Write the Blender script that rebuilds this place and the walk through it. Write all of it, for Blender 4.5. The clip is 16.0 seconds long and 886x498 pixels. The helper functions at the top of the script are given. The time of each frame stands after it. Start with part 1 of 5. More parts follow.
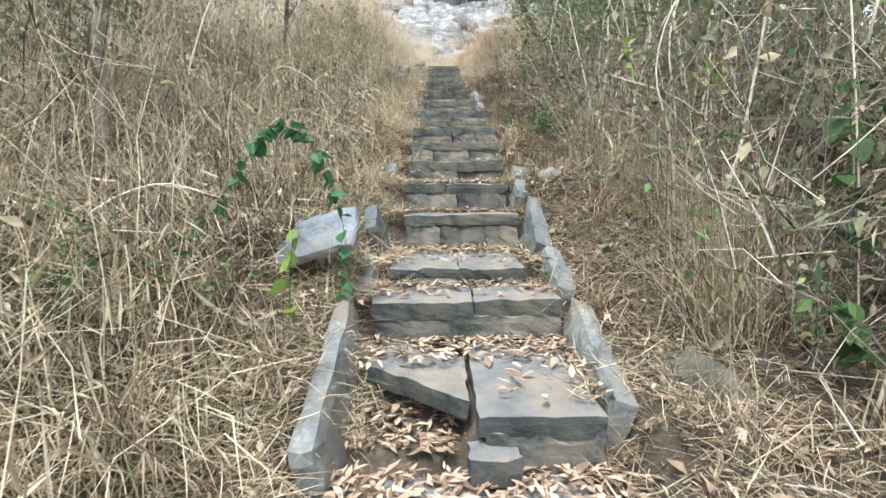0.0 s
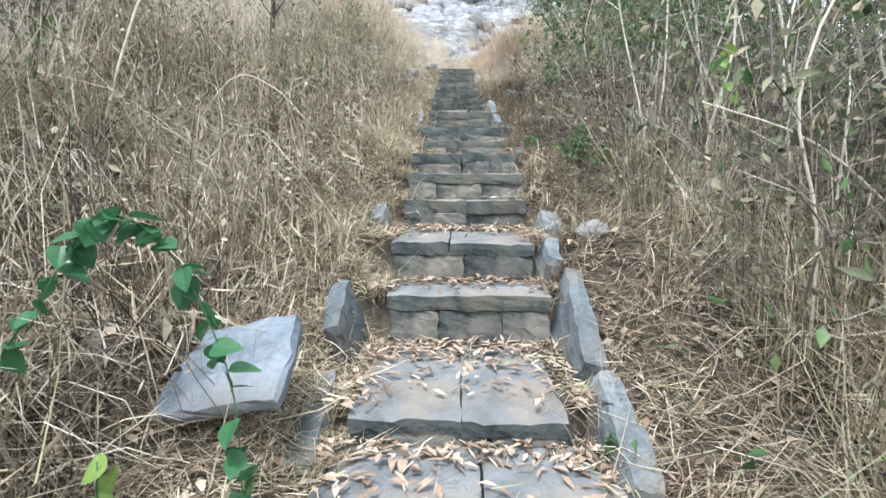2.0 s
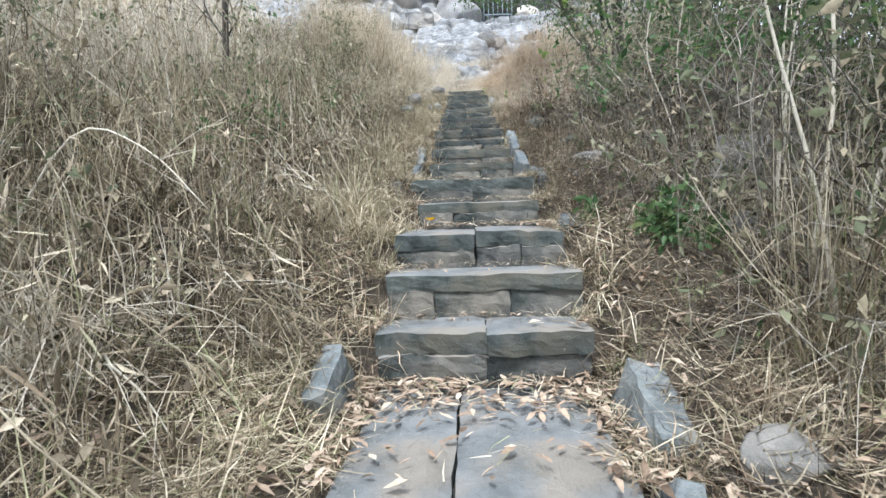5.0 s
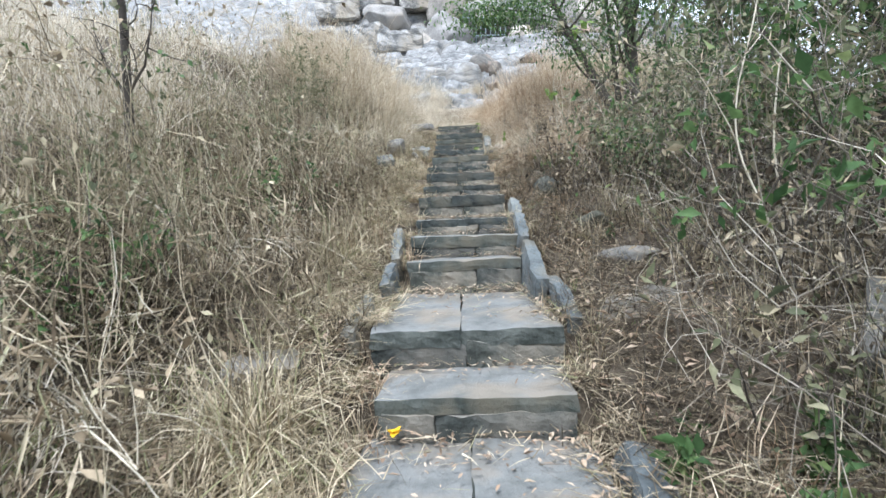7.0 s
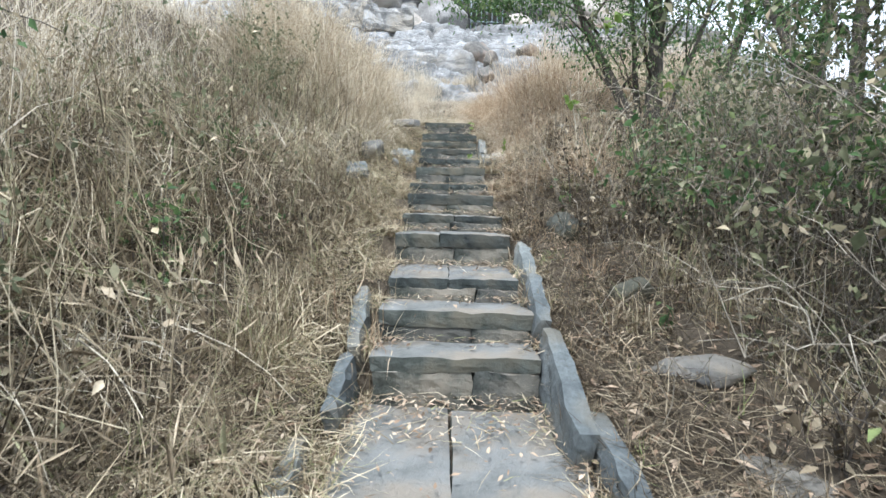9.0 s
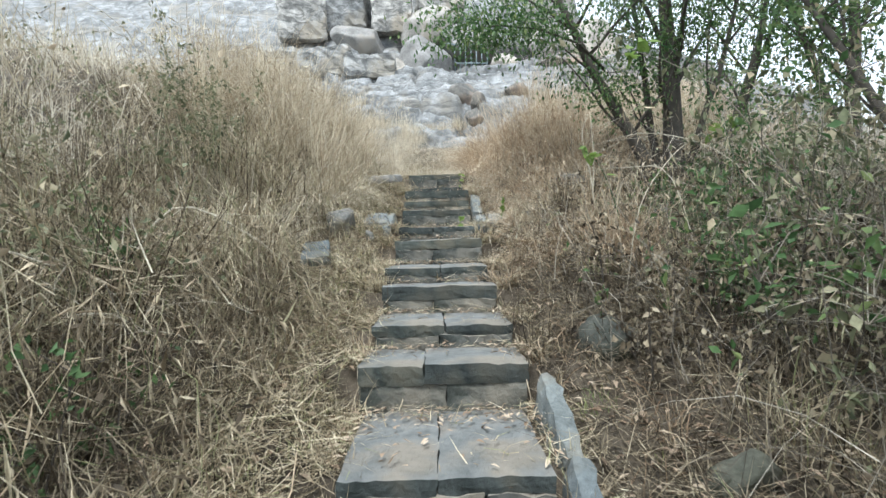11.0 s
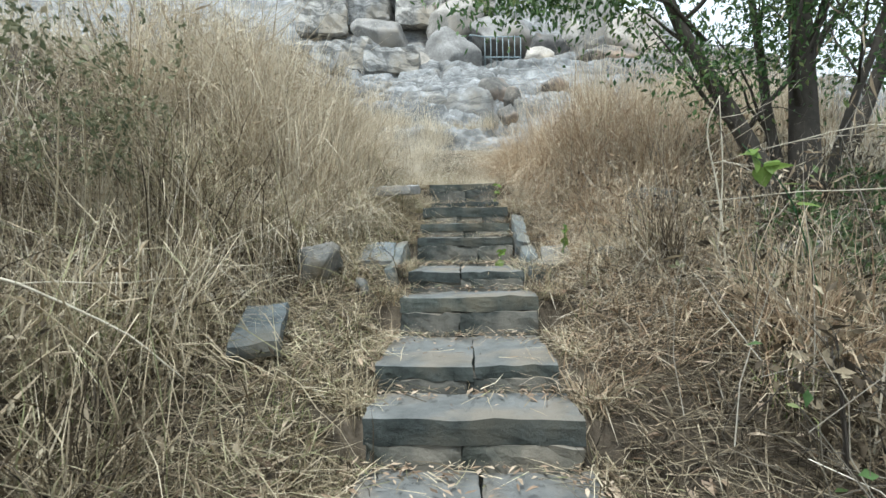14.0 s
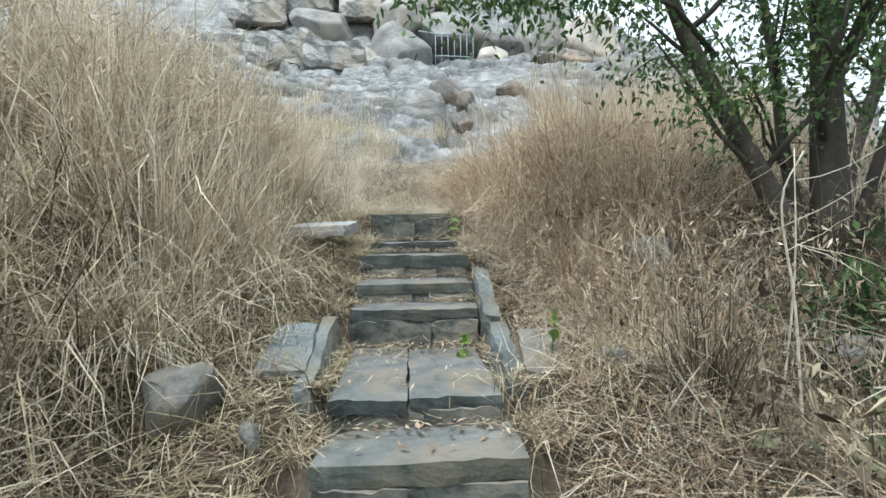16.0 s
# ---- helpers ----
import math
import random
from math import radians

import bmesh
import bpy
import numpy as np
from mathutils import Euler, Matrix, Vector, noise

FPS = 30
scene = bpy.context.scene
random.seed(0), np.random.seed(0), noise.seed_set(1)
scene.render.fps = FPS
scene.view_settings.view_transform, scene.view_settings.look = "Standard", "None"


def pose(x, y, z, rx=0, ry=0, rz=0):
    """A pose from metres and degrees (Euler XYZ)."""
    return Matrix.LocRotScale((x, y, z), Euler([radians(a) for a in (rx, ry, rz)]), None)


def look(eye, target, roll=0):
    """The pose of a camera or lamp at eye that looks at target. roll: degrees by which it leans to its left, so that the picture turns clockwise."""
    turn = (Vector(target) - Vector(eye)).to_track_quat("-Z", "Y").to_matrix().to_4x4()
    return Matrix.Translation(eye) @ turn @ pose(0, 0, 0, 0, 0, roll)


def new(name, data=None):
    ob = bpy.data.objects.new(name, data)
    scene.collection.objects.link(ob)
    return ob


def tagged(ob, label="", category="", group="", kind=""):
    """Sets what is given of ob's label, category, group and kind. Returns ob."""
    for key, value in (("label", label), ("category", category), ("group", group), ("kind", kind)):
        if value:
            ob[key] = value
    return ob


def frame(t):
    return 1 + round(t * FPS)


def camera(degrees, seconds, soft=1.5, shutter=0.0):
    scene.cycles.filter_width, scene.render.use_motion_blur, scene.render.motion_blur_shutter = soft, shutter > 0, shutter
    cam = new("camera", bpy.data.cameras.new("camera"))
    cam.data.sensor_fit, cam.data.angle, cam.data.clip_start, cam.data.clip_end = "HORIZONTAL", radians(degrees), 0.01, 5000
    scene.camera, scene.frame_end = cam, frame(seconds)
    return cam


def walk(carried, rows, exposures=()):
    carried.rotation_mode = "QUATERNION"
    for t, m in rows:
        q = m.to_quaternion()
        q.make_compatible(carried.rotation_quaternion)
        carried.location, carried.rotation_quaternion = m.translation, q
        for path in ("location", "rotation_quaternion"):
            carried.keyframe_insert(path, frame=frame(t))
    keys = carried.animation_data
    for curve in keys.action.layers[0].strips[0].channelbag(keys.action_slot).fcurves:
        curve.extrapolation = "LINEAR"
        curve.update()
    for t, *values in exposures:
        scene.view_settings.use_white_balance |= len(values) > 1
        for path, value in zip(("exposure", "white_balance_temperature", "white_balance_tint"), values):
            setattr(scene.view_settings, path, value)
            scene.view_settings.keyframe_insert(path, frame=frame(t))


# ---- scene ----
cam = camera(83.9, 16.0, shutter=0.12)
PATH = [
    (0, (-0.015, 0.128, 1.419), (-0.011, 2.12, 1.235), -0.5),
    (0.5, (0.047, 0.426, 1.53), (0.052, 2.416, 1.337), 0.1),
    (1, (0.04, 0.643, 1.566), (0.007, 2.636, 1.4), 0.4),
    (1.5, (-0.008, 0.873, 1.733), (-0.041, 2.865, 1.563), 1.4),
    (2, (0.043, 1.173, 1.775), (-0.001, 3.164, 1.589), 0.5),
    (2.5, (0.104, 1.446, 1.893), (0.007, 3.44, 1.773), -1.0),
    (3, (0.043, 1.859, 1.975), (-0.006, 3.856, 1.892), -0.8),
    (3.5, (0.019, 2.087, 2.126), (0.024, 4.086, 2.103), 0.9),
    (3.7, (0.041, 2.191, 2.11), (0.021, 4.191, 2.108), 1.2),
    (5.8, (0.115, 3.173, 2.587), (-0.068, 5.158, 2.43), -3.6),
    (6, (0.168, 3.33, 2.687), (-0.037, 5.315, 2.556), -3.5),
    (6.5, (0.165, 3.612, 2.701), (-0.039, 5.599, 2.589), -3.1),
    (7, (0.109, 3.99, 2.939), (0.016, 5.987, 2.883), -2.3),
    (7.5, (0.19, 4.325, 3.042), (0.144, 6.324, 3.04), -2.3),
    (8, (0.218, 4.527, 3.235), (0.14, 6.525, 3.222), -2.3),
    (8.5, (0.117, 4.851, 3.139), (0.035, 6.848, 3.061), -0.3),
    (8.6, (0.098, 4.914, 3.156), (0.019, 6.912, 3.109), -0.4),
    (9, (0.024, 5.138, 3.378), (0.023, 7.135, 3.265), 1.4),
    (9.5, (0.079, 5.345, 3.56), (0.084, 7.343, 3.469), 0.5),
    (9.7, (0.067, 5.426, 3.613), (0.081, 7.424, 3.529), 0.1),
    (11.8, (0.09, 6.832, 3.958), (0.1, 8.83, 4.053), -2.0),
    (12, (0.052, 6.961, 4.036), (0.073, 8.959, 4.132), -1.9),
    (12.5, (0.027, 7.106, 4.144), (0.089, 9.104, 4.202), -2.4),
    (13, (0.122, 7.324, 4.145), (0.109, 9.322, 4.236), -2.7),
    (13.5, (0.134, 7.489, 4.143), (0.004, 9.481, 4.264), -1.8),
    (14, (0.05, 7.742, 4.12), (-0.031, 9.74, 4.169), -0.6),
    (14.5, (0.002, 7.976, 4.305), (0.01, 9.976, 4.313), 0.5),
    (15, (0.082, 8.232, 4.388), (0.109, 10.231, 4.355), 0.2),
    (15.5, (0.085, 8.452, 4.465), (0.134, 10.452, 4.477), -0.7),
    (16, (0.06, 8.693, 4.597), (0.183, 10.689, 4.626), -0.8),
]
walk(cam, [(t, look(eye, target, roll)) for t, eye, target, roll in PATH],
     [(0.0, 1.06, 6350, 10), (0.5, 1.18, 5850, 14), (1.5, 1.16, 5850, 12), (3.5, 0.88, 5850, 10), (7.0, 0.87, 5850, 10), (8.0, 0.70, 5900, 9), (9.0, 0.84, 5950, 9), (9.7, 0.78, 5950, 9), (12.0, 0.52, 6120, 3), (16.0, 0.42, 6070, 3)])

# ---------------------------------------------------------------- light
world = bpy.data.worlds.new("sky")
scene.world = world
world.use_nodes = True
wn, wl = world.node_tree.nodes, world.node_tree.links
wn.clear()
w_out = wn.new("ShaderNodeOutputWorld")
w_bg = wn.new("ShaderNodeBackground")
w_sky = wn.new("ShaderNodeTexSky")
w_sky.sky_type = "NISHITA"
w_sky.sun_disc = False
w_sky.sun_elevation = radians(62)
w_sky.sun_rotation = radians(200)
w_sky.air_density = 1.0
w_sky.dust_density = 6.0
w_sky.ozone_density = 0.6
w_mix = wn.new("ShaderNodeMix")
w_mix.data_type = "RGBA"
w_mix.inputs[0].default_value = 0.75
w_mix.inputs[7].default_value = (8.6, 9.2, 10.0, 1)
wl.new(w_sky.outputs[0], w_mix.inputs[6])
wl.new(w_mix.outputs[2], w_bg.inputs[0])
w_bg.inputs[1].default_value = 0.142
wl.new(w_bg.outputs[0], w_out.inputs[0])

sun_data = bpy.data.lights.new("sun", "SUN")
sun_data.energy = 2.7
sun_data.angle = radians(14)
sun_data.color = (1.0, 0.98, 0.95)
sun = new("sun", sun_data)
SUN_TURN, SUN_HEIGHT = radians(200), radians(62)
sun.matrix_basis = look((0, 0, 30), (0 - 20 * math.sin(SUN_TURN) * math.cos(SUN_HEIGHT), -20 * math.cos(SUN_TURN) * math.cos(SUN_HEIGHT), 30 - 20 * math.sin(SUN_HEIGHT)))


# ---------------------------------------------------------------- materials
def shader(name):
    m = bpy.data.materials.new(name)
    m.use_nodes = True
    n, l = m.node_tree.nodes, m.node_tree.links
    return m, n, l, n["Principled BSDF"]


def ramp(n, stops):
    r = n.new("ShaderNodeValToRGB")
    e = r.color_ramp.elements
    while len(e) < len(stops):
        e.new(0.5)
    for k, (at, col) in zip(e, stops):
        k.position, k.color = at, (*col, 1)
    return r


def noise_node(n, l, scale, detail=5, rough=0.6, coords="Object"):
    tc = n.new("ShaderNodeTexCoord")
    t = n.new("ShaderNodeTexNoise")
    t.inputs["Scale"].default_value, t.inputs["Detail"].default_value, t.inputs["Roughness"].default_value = scale, detail, rough
    l.new(tc.outputs[coords], t.inputs["Vector"])
    return t


def mixed(n, l, a, b, fac, blend="MIX"):
    x = n.new("ShaderNodeMix")
    x.data_type, x.blend_type = "RGBA", blend
    for sock, v in ((x.inputs[6], a), (x.inputs[7], b), (x.inputs[0], fac)):
        if isinstance(v, (int, float)):
            sock.default_value = v
        elif isinstance(v, tuple):
            sock.default_value = (*v, 1)
        else:
            l.new(v, sock)
    return x.outputs[2]


def bump(n, l, b, height, strength, dist):
    u = n.new("ShaderNodeBump")
    u.inputs["Strength"].default_value, u.inputs["Distance"].default_value = strength, dist
    l.new(height, u.inputs["Height"])
    l.new(u.outputs[0], b.inputs["Normal"])


def stone_mat(name, dark, light, stain, lit_dust=None, scale=5.0, layered=False, seams=False):
    """Layered stone: grain, larger patches, stains, and a pale dusting, with sky light painted in, on faces that look
    up.
    """
    m, n, l, b = shader(name)
    big = noise_node(n, l, scale, 6, 0.65)
    fine = noise_node(n, l, scale * 9, 6, 0.7)
    spots = noise_node(n, l, scale * 0.45, 4, 0.6)
    col = ramp(n, [(0.36, dark), (0.64, light)])
    l.new(big.outputs[0], col.inputs[0])
    r2 = ramp(n, [(0.35, (0.72, 0.72, 0.72)), (0.7, (1.2, 1.2, 1.2))])
    l.new(fine.outputs[0], r2.inputs[0])
    c = mixed(n, l, col.outputs[0], r2.outputs[0], 0.9, "MULTIPLY")
    r3 = ramp(n, [(0.5, (0, 0, 0)), (0.64, (1, 1, 1))])
    l.new(spots.outputs[0], r3.inputs[0])
    c = mixed(n, l, c, stain, r3.outputs[0])
    info = n.new("ShaderNodeObjectInfo")
    vary = ramp(n, [(0, (0.68, 0.70, 0.72)), (0.5, (1.0, 1.0, 0.98)), (1, (1.35, 1.29, 1.2))])
    l.new(info.outputs["Random"], vary.inputs[0])
    c = mixed(n, l, c, vary.outputs[0], 1.0, "MULTIPLY")
    # sky light on upward faces is put into the colour, with dusting and soil
    if lit_dust:
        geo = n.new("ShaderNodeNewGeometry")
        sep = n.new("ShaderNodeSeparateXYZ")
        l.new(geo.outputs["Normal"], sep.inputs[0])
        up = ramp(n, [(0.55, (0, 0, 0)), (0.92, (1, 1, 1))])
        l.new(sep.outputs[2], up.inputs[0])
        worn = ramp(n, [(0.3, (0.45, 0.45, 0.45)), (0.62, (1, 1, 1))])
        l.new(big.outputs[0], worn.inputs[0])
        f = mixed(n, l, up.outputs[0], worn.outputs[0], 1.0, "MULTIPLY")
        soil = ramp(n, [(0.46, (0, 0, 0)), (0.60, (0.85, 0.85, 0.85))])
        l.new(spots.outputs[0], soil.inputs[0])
        c = mixed(n, l, c, mixed(n, l, lit_dust, (0.225, 0.20, 0.163), soil.outputs[0]), f)
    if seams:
        # shade of cracks painted as thin bands, with dark stains, along the bedding
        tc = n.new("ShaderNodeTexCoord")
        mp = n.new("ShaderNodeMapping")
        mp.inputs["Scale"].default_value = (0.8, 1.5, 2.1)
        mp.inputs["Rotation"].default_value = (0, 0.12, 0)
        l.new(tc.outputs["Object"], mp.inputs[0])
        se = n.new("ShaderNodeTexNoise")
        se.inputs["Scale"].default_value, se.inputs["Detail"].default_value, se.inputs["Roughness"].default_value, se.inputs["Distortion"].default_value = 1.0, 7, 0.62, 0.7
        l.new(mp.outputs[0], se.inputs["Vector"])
        crack_shade = ramp(n, [(0.455, (0, 0, 0)), (0.492, (0.65, 0.65, 0.65)), (0.508, (0.65, 0.65, 0.65)), (0.545, (0, 0, 0))])
        l.new(se.outputs[0], crack_shade.inputs[0])
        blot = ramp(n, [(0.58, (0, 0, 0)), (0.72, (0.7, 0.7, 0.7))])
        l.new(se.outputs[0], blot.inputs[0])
        c = mixed(n, l, c, (0.10, 0.10, 0.095), crack_shade.outputs[0])
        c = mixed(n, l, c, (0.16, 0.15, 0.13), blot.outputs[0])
    l.new(c, b.inputs["Base Color"])
    b.inputs["Roughness"].default_value = 0.82
    b.inputs["Specular IOR Level"].default_value = 0.3
    hgt = mixed(n, l, big.outputs[0], fine.outputs[0], 0.5)
    if layered:
        tc = n.new("ShaderNodeTexCoord")
        mp = n.new("ShaderNodeMapping")
        mp.inputs["Scale"].default_value = (8, 8, 15)
        l.new(tc.outputs["Object"], mp.inputs[0])
        lay = n.new("ShaderNodeTexNoise")
        lay.inputs["Scale"].default_value, lay.inputs["Detail"].default_value, lay.inputs["Distortion"].default_value = 1.3, 6, 1.2
        l.new(mp.outputs[0], lay.inputs["Vector"])
        hgt = mixed(n, l, hgt, lay.outputs[0], 0.22)
    bump(n, l, b, hgt, 0.9 if layered else 0.7, 0.024)
    return m


def island_mat(name, stops, rough=0.75, translucent=0.16, grain=60, patches=0.0):
    """Plant matter whose colour varies from piece to piece."""
    m, n, l, b = shader(name)
    geo = n.new("ShaderNodeNewGeometry")
    r = ramp(n, stops)
    l.new(geo.outputs["Random Per Island"], r.inputs[0])
    g = noise_node(n, l, grain, 3)
    g2 = ramp(n, [(0.3, (0.72, 0.72, 0.72)), (0.7, (1.15, 1.15, 1.15))])
    l.new(g.outputs[0], g2.inputs[0])
    c = mixed(n, l, r.outputs[0], g2.outputs[0], 0.8, "MULTIPLY")
    # patchy darkening: varied tone, and shade between clumps put into the colour
    if patches:
        pn = noise_node(n, l, 2.6, 4, 0.65)
        p2 = ramp(n, [(0.32, (0.42, 0.38, 0.34)), (0.5, (0.85, 0.83, 0.8)), (0.66, (1.12, 1.12, 1.1))])
        l.new(pn.outputs[0], p2.inputs[0])
        c = mixed(n, l, c, p2.outputs[0], patches, "MULTIPLY")
    l.new(c, b.inputs["Base Color"])
    b.inputs["Roughness"].default_value = rough
    b.inputs["Specular IOR Level"].default_value = 0.25
    if translucent:
        tr = n.new("ShaderNodeBsdfTranslucent")
        l.new(c, tr.inputs[0])
        mx = n.new("ShaderNodeMixShader")
        mx.inputs[0].default_value = translucent
        l.new(b.outputs[0], mx.inputs[1])
        l.new(tr.outputs[0], mx.inputs[2])
        l.new(mx.outputs[0], n["Material Output"].inputs[0])
    return m


SLATE = stone_mat("slate", (0.030, 0.038, 0.036), (0.092, 0.105, 0.10), (0.088, 0.086, 0.070), lit_dust=(0.205, 0.213, 0.209), scale=6, layered=True)
KERB = stone_mat("kerb_slate", (0.085, 0.10, 0.106), (0.20, 0.225, 0.232), (0.15, 0.145, 0.125), scale=5, layered=True)
RISER = stone_mat("riser_stone", (0.03, 0.036, 0.033), (0.105, 0.112, 0.104), (0.155, 0.147, 0.128), lit_dust=(0.28, 0.265, 0.235), scale=7, layered=True)
BLUE_SLAB = stone_mat("blue_slab", (0.12, 0.145, 0.168), (0.205, 0.238, 0.268), (0.17, 0.175, 0.17), scale=4)
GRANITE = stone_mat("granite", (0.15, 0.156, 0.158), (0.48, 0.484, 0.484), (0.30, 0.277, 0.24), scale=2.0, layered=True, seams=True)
BOULDER = stone_mat("boulder_granite", (0.23, 0.22, 0.205), (0.42, 0.405, 0.385), (0.34, 0.305, 0.26), scale=1.6)
WHITE_STONE = stone_mat("white_stone", (0.40, 0.39, 0.375), (0.58, 0.57, 0.55), (0.46, 0.42, 0.36), scale=5)
DARK_ROCK = stone_mat("dark_rock", (0.08, 0.078, 0.074), (0.24, 0.225, 0.205), (0.27, 0.20, 0.15), scale=2.0)
MOSSY = stone_mat("mossy_stone", (0.045, 0.05, 0.04), (0.125, 0.128, 0.108), (0.09, 0.098, 0.07), scale=5)
FIELD = stone_mat("field_stone", (0.11, 0.112, 0.108), (0.23, 0.23, 0.22), (0.17, 0.15, 0.12), lit_dust=(0.20, 0.19, 0.168), scale=6)
BROWN = island_mat("brown_grass", [(0.0, (0.036, 0.029, 0.021)), (0.4, (0.115, 0.092, 0.064)), (0.75, (0.27, 0.225, 0.155)), (1.0, (0.47, 0.415, 0.305))], patches=0.7)
FRESH = island_mat("green_grass", [(0.0, (0.16, 0.22, 0.08)), (1.0, (0.36, 0.40, 0.17))], rough=0.6, translucent=0.3)
# pale straw, with the haze of the far slope put into its colour
HAZY_STRAW = island_mat("pale_hazy_straw", [(0.0, (0.38, 0.33, 0.25)), (0.3, (0.58, 0.52, 0.41)), (0.7, (0.74, 0.68, 0.56)), (1.0, (0.85, 0.80, 0.68))], patches=0.35, translucent=0.45)
HANG = island_mat("withered_leaves", [(0.0, (0.15, 0.115, 0.075)), (0.4, (0.42, 0.345, 0.24)), (0.8, (0.64, 0.55, 0.405)), (1.0, (0.40, 0.40, 0.25))], patches=0.5)
STRAW = island_mat("dry_straw", [(0.0, (0.10, 0.08, 0.053)), (0.2, (0.29, 0.24, 0.16)), (0.55, (0.58, 0.50, 0.355)), (0.84, (0.84, 0.765, 0.59)), (0.90, (0.42, 0.41, 0.24)), (1.0, (0.28, 0.31, 0.16))], patches=0.75, translucent=0.28)
TALL = island_mat("tall_dry_grass", [(0.0, (0.30, 0.235, 0.16)), (0.3, (0.55, 0.47, 0.345)), (0.7, (0.75, 0.67, 0.52)), (1.0, (0.86, 0.79, 0.64))], patches=0.65, translucent=0.32)
RUST = island_mat("rusty_grass", [(0.0, (0.25, 0.165, 0.105)), (0.35, (0.52, 0.40, 0.275)), (0.75, (0.73, 0.62, 0.46)), (1.0, (0.85, 0.78, 0.63))], patches=0.6, translucent=0.32)
LITTER = island_mat("dry_leaves", [(0.0, (0.12, 0.085, 0.058)), (0.3, (0.30, 0.215, 0.148)), (0.7, (0.45, 0.35, 0.255)), (1.0, (0.60, 0.50, 0.38))], translucent=0.15)
TWIG = island_mat("grey_twigs", [(0.0, (0.055, 0.047, 0.038)), (0.5, (0.16, 0.14, 0.11)), (0.8, (0.32, 0.29, 0.235)), (1.0, (0.56, 0.52, 0.44))], translucent=0.0)
PALE = island_mat("pale_branch", [(0.0, (0.46, 0.41, 0.31)), (1.0, (0.68, 0.63, 0.52))], translucent=0.0, grain=25)
BARK = island_mat("bark", [(0.0, (0.05, 0.044, 0.038)), (1.0, (0.095, 0.083, 0.07))], translucent=0.0, grain=18)
GREY_BARK = island_mat("grey_bark", [(0.0, (0.19, 0.17, 0.145)), (1.0, (0.24, 0.215, 0.18))], translucent=0.0, grain=14)
GREEN = island_mat("green_leaves", [(0.0, (0.045, 0.09, 0.035)), (0.5, (0.09, 0.165, 0.06)), (0.85, (0.15, 0.235, 0.09)), (1.0, (0.27, 0.32, 0.13))], rough=0.45, translucent=0.4)
DUSTY = island_mat("dusty_leaves", [(0.0, (0.09, 0.105, 0.06)), (0.5, (0.18, 0.195, 0.11)), (0.8, (0.29, 0.28, 0.18)), (1.0, (0.45, 0.38, 0.26))], rough=0.7, translucent=0.3)
LIME = island_mat("lime_leaves", [(0.0, (0.15, 0.25, 0.06)), (0.6, (0.25, 0.35, 0.09)), (1.0, (0.40, 0.42, 0.12))], rough=0.5, translucent=0.4)
VINE = island_mat("vine_leaves", [(0.0, (0.035, 0.11, 0.045)), (1.0, (0.07, 0.19, 0.08))], rough=0.4, translucent=0.3)
YELLOW = island_mat("yellow_petals", [(0.0, (0.75, 0.48, 0.02)), (1.0, (0.85, 0.62, 0.04))], translucent=0.2)
IRON = island_mat("painted_iron", [(0.0, (0.22, 0.28, 0.30)), (1.0, (0.27, 0.33, 0.35))], rough=0.5, translucent=0.0)


def ground_mat():
    m, n, l, b = shader("dry_earth")
    a = noise_node(n, l, 1.4, 6, 0.65)
    f = noise_node(n, l, 26, 6, 0.75)
    c = ramp(n, [(0.3, (0.05, 0.041, 0.031)), (0.5, (0.10, 0.083, 0.062)), (0.72, (0.185, 0.155, 0.117))])
    l.new(a.outputs[0], c.inputs[0])
    g = ramp(n, [(0.3, (0.5, 0.48, 0.46)), (0.7, (1.3, 1.28, 1.24))])
    l.new(f.outputs[0], g.inputs[0])
    l.new(mixed(n, l, c.outputs[0], g.outputs[0], 0.9, "MULTIPLY"), b.inputs["Base Color"])
    b.inputs["Roughness"].default_value = 0.95
    bump(n, l, b, f.outputs[0], 0.8, 0.03)
    return m


EARTH = ground_mat()


# ---------------------------------------------------------------- shape of the hill
# each step: front edge y, top z, left end, right end, y of joints in the tread slabs
STEPS = [
    (1.02, 0.56, -0.20, 0.44), (1.60, 0.775, -0.30, 0.50), (2.34, 0.985, -0.34, 0.53), (2.70, 1.09, -0.30, 0.43), (3.46, 1.35, -0.27, 0.51),
    (3.80, 1.58, -0.29, 0.48), (4.60, 1.80, -0.315, 0.54), (4.86, 2.00, -0.31, 0.565), (5.11, 2.18, -0.295, 0.53),
    (5.77, 2.35, -0.25, 0.503), (6.15, 2.54, -0.345, 0.533), (7.32, 2.77, -0.30, 0.48), (7.575, 2.94, -0.29, 0.483),
    (7.85, 3.068, -0.28, 0.45), (8.51, 3.30, -0.31, 0.48), (8.87, 3.43, -0.29, 0.47), (9.36, 3.61, -0.29, 0.442),
    (9.64, 3.725, -0.30, 0.42), (10.28, 3.945, -0.28, 0.44), (10.58, 4.072, -0.27, 0.40), (11.49, 4.305, -0.30, 0.436),
    (11.79, 4.437, -0.30, 0.436), (12.22, 4.62, -0.315, 0.46), (12.75, 4.73, -0.29, 0.43), (13.40, 5.013, -0.33, 0.43),
]
SY = np.array([-400, -60, -25, -1.0] + [s[0] for s in STEPS] + [14.6, 19.5, 22.5, 24.0, 27.0, 33.0, 42.0, 70.0, 400.0])
SZ = np.array([-30, -16, -8.0, -0.12] + [s[1] for s in STEPS] + [5.2, 8.15, 9.9, 10.7, 13.6, 20.0, 28.0, 31.0, 31.0])
CX = np.array([-400, -60, -30, -10, 2, 4, 6.6, 8.5, 14, 30, 60, 400])
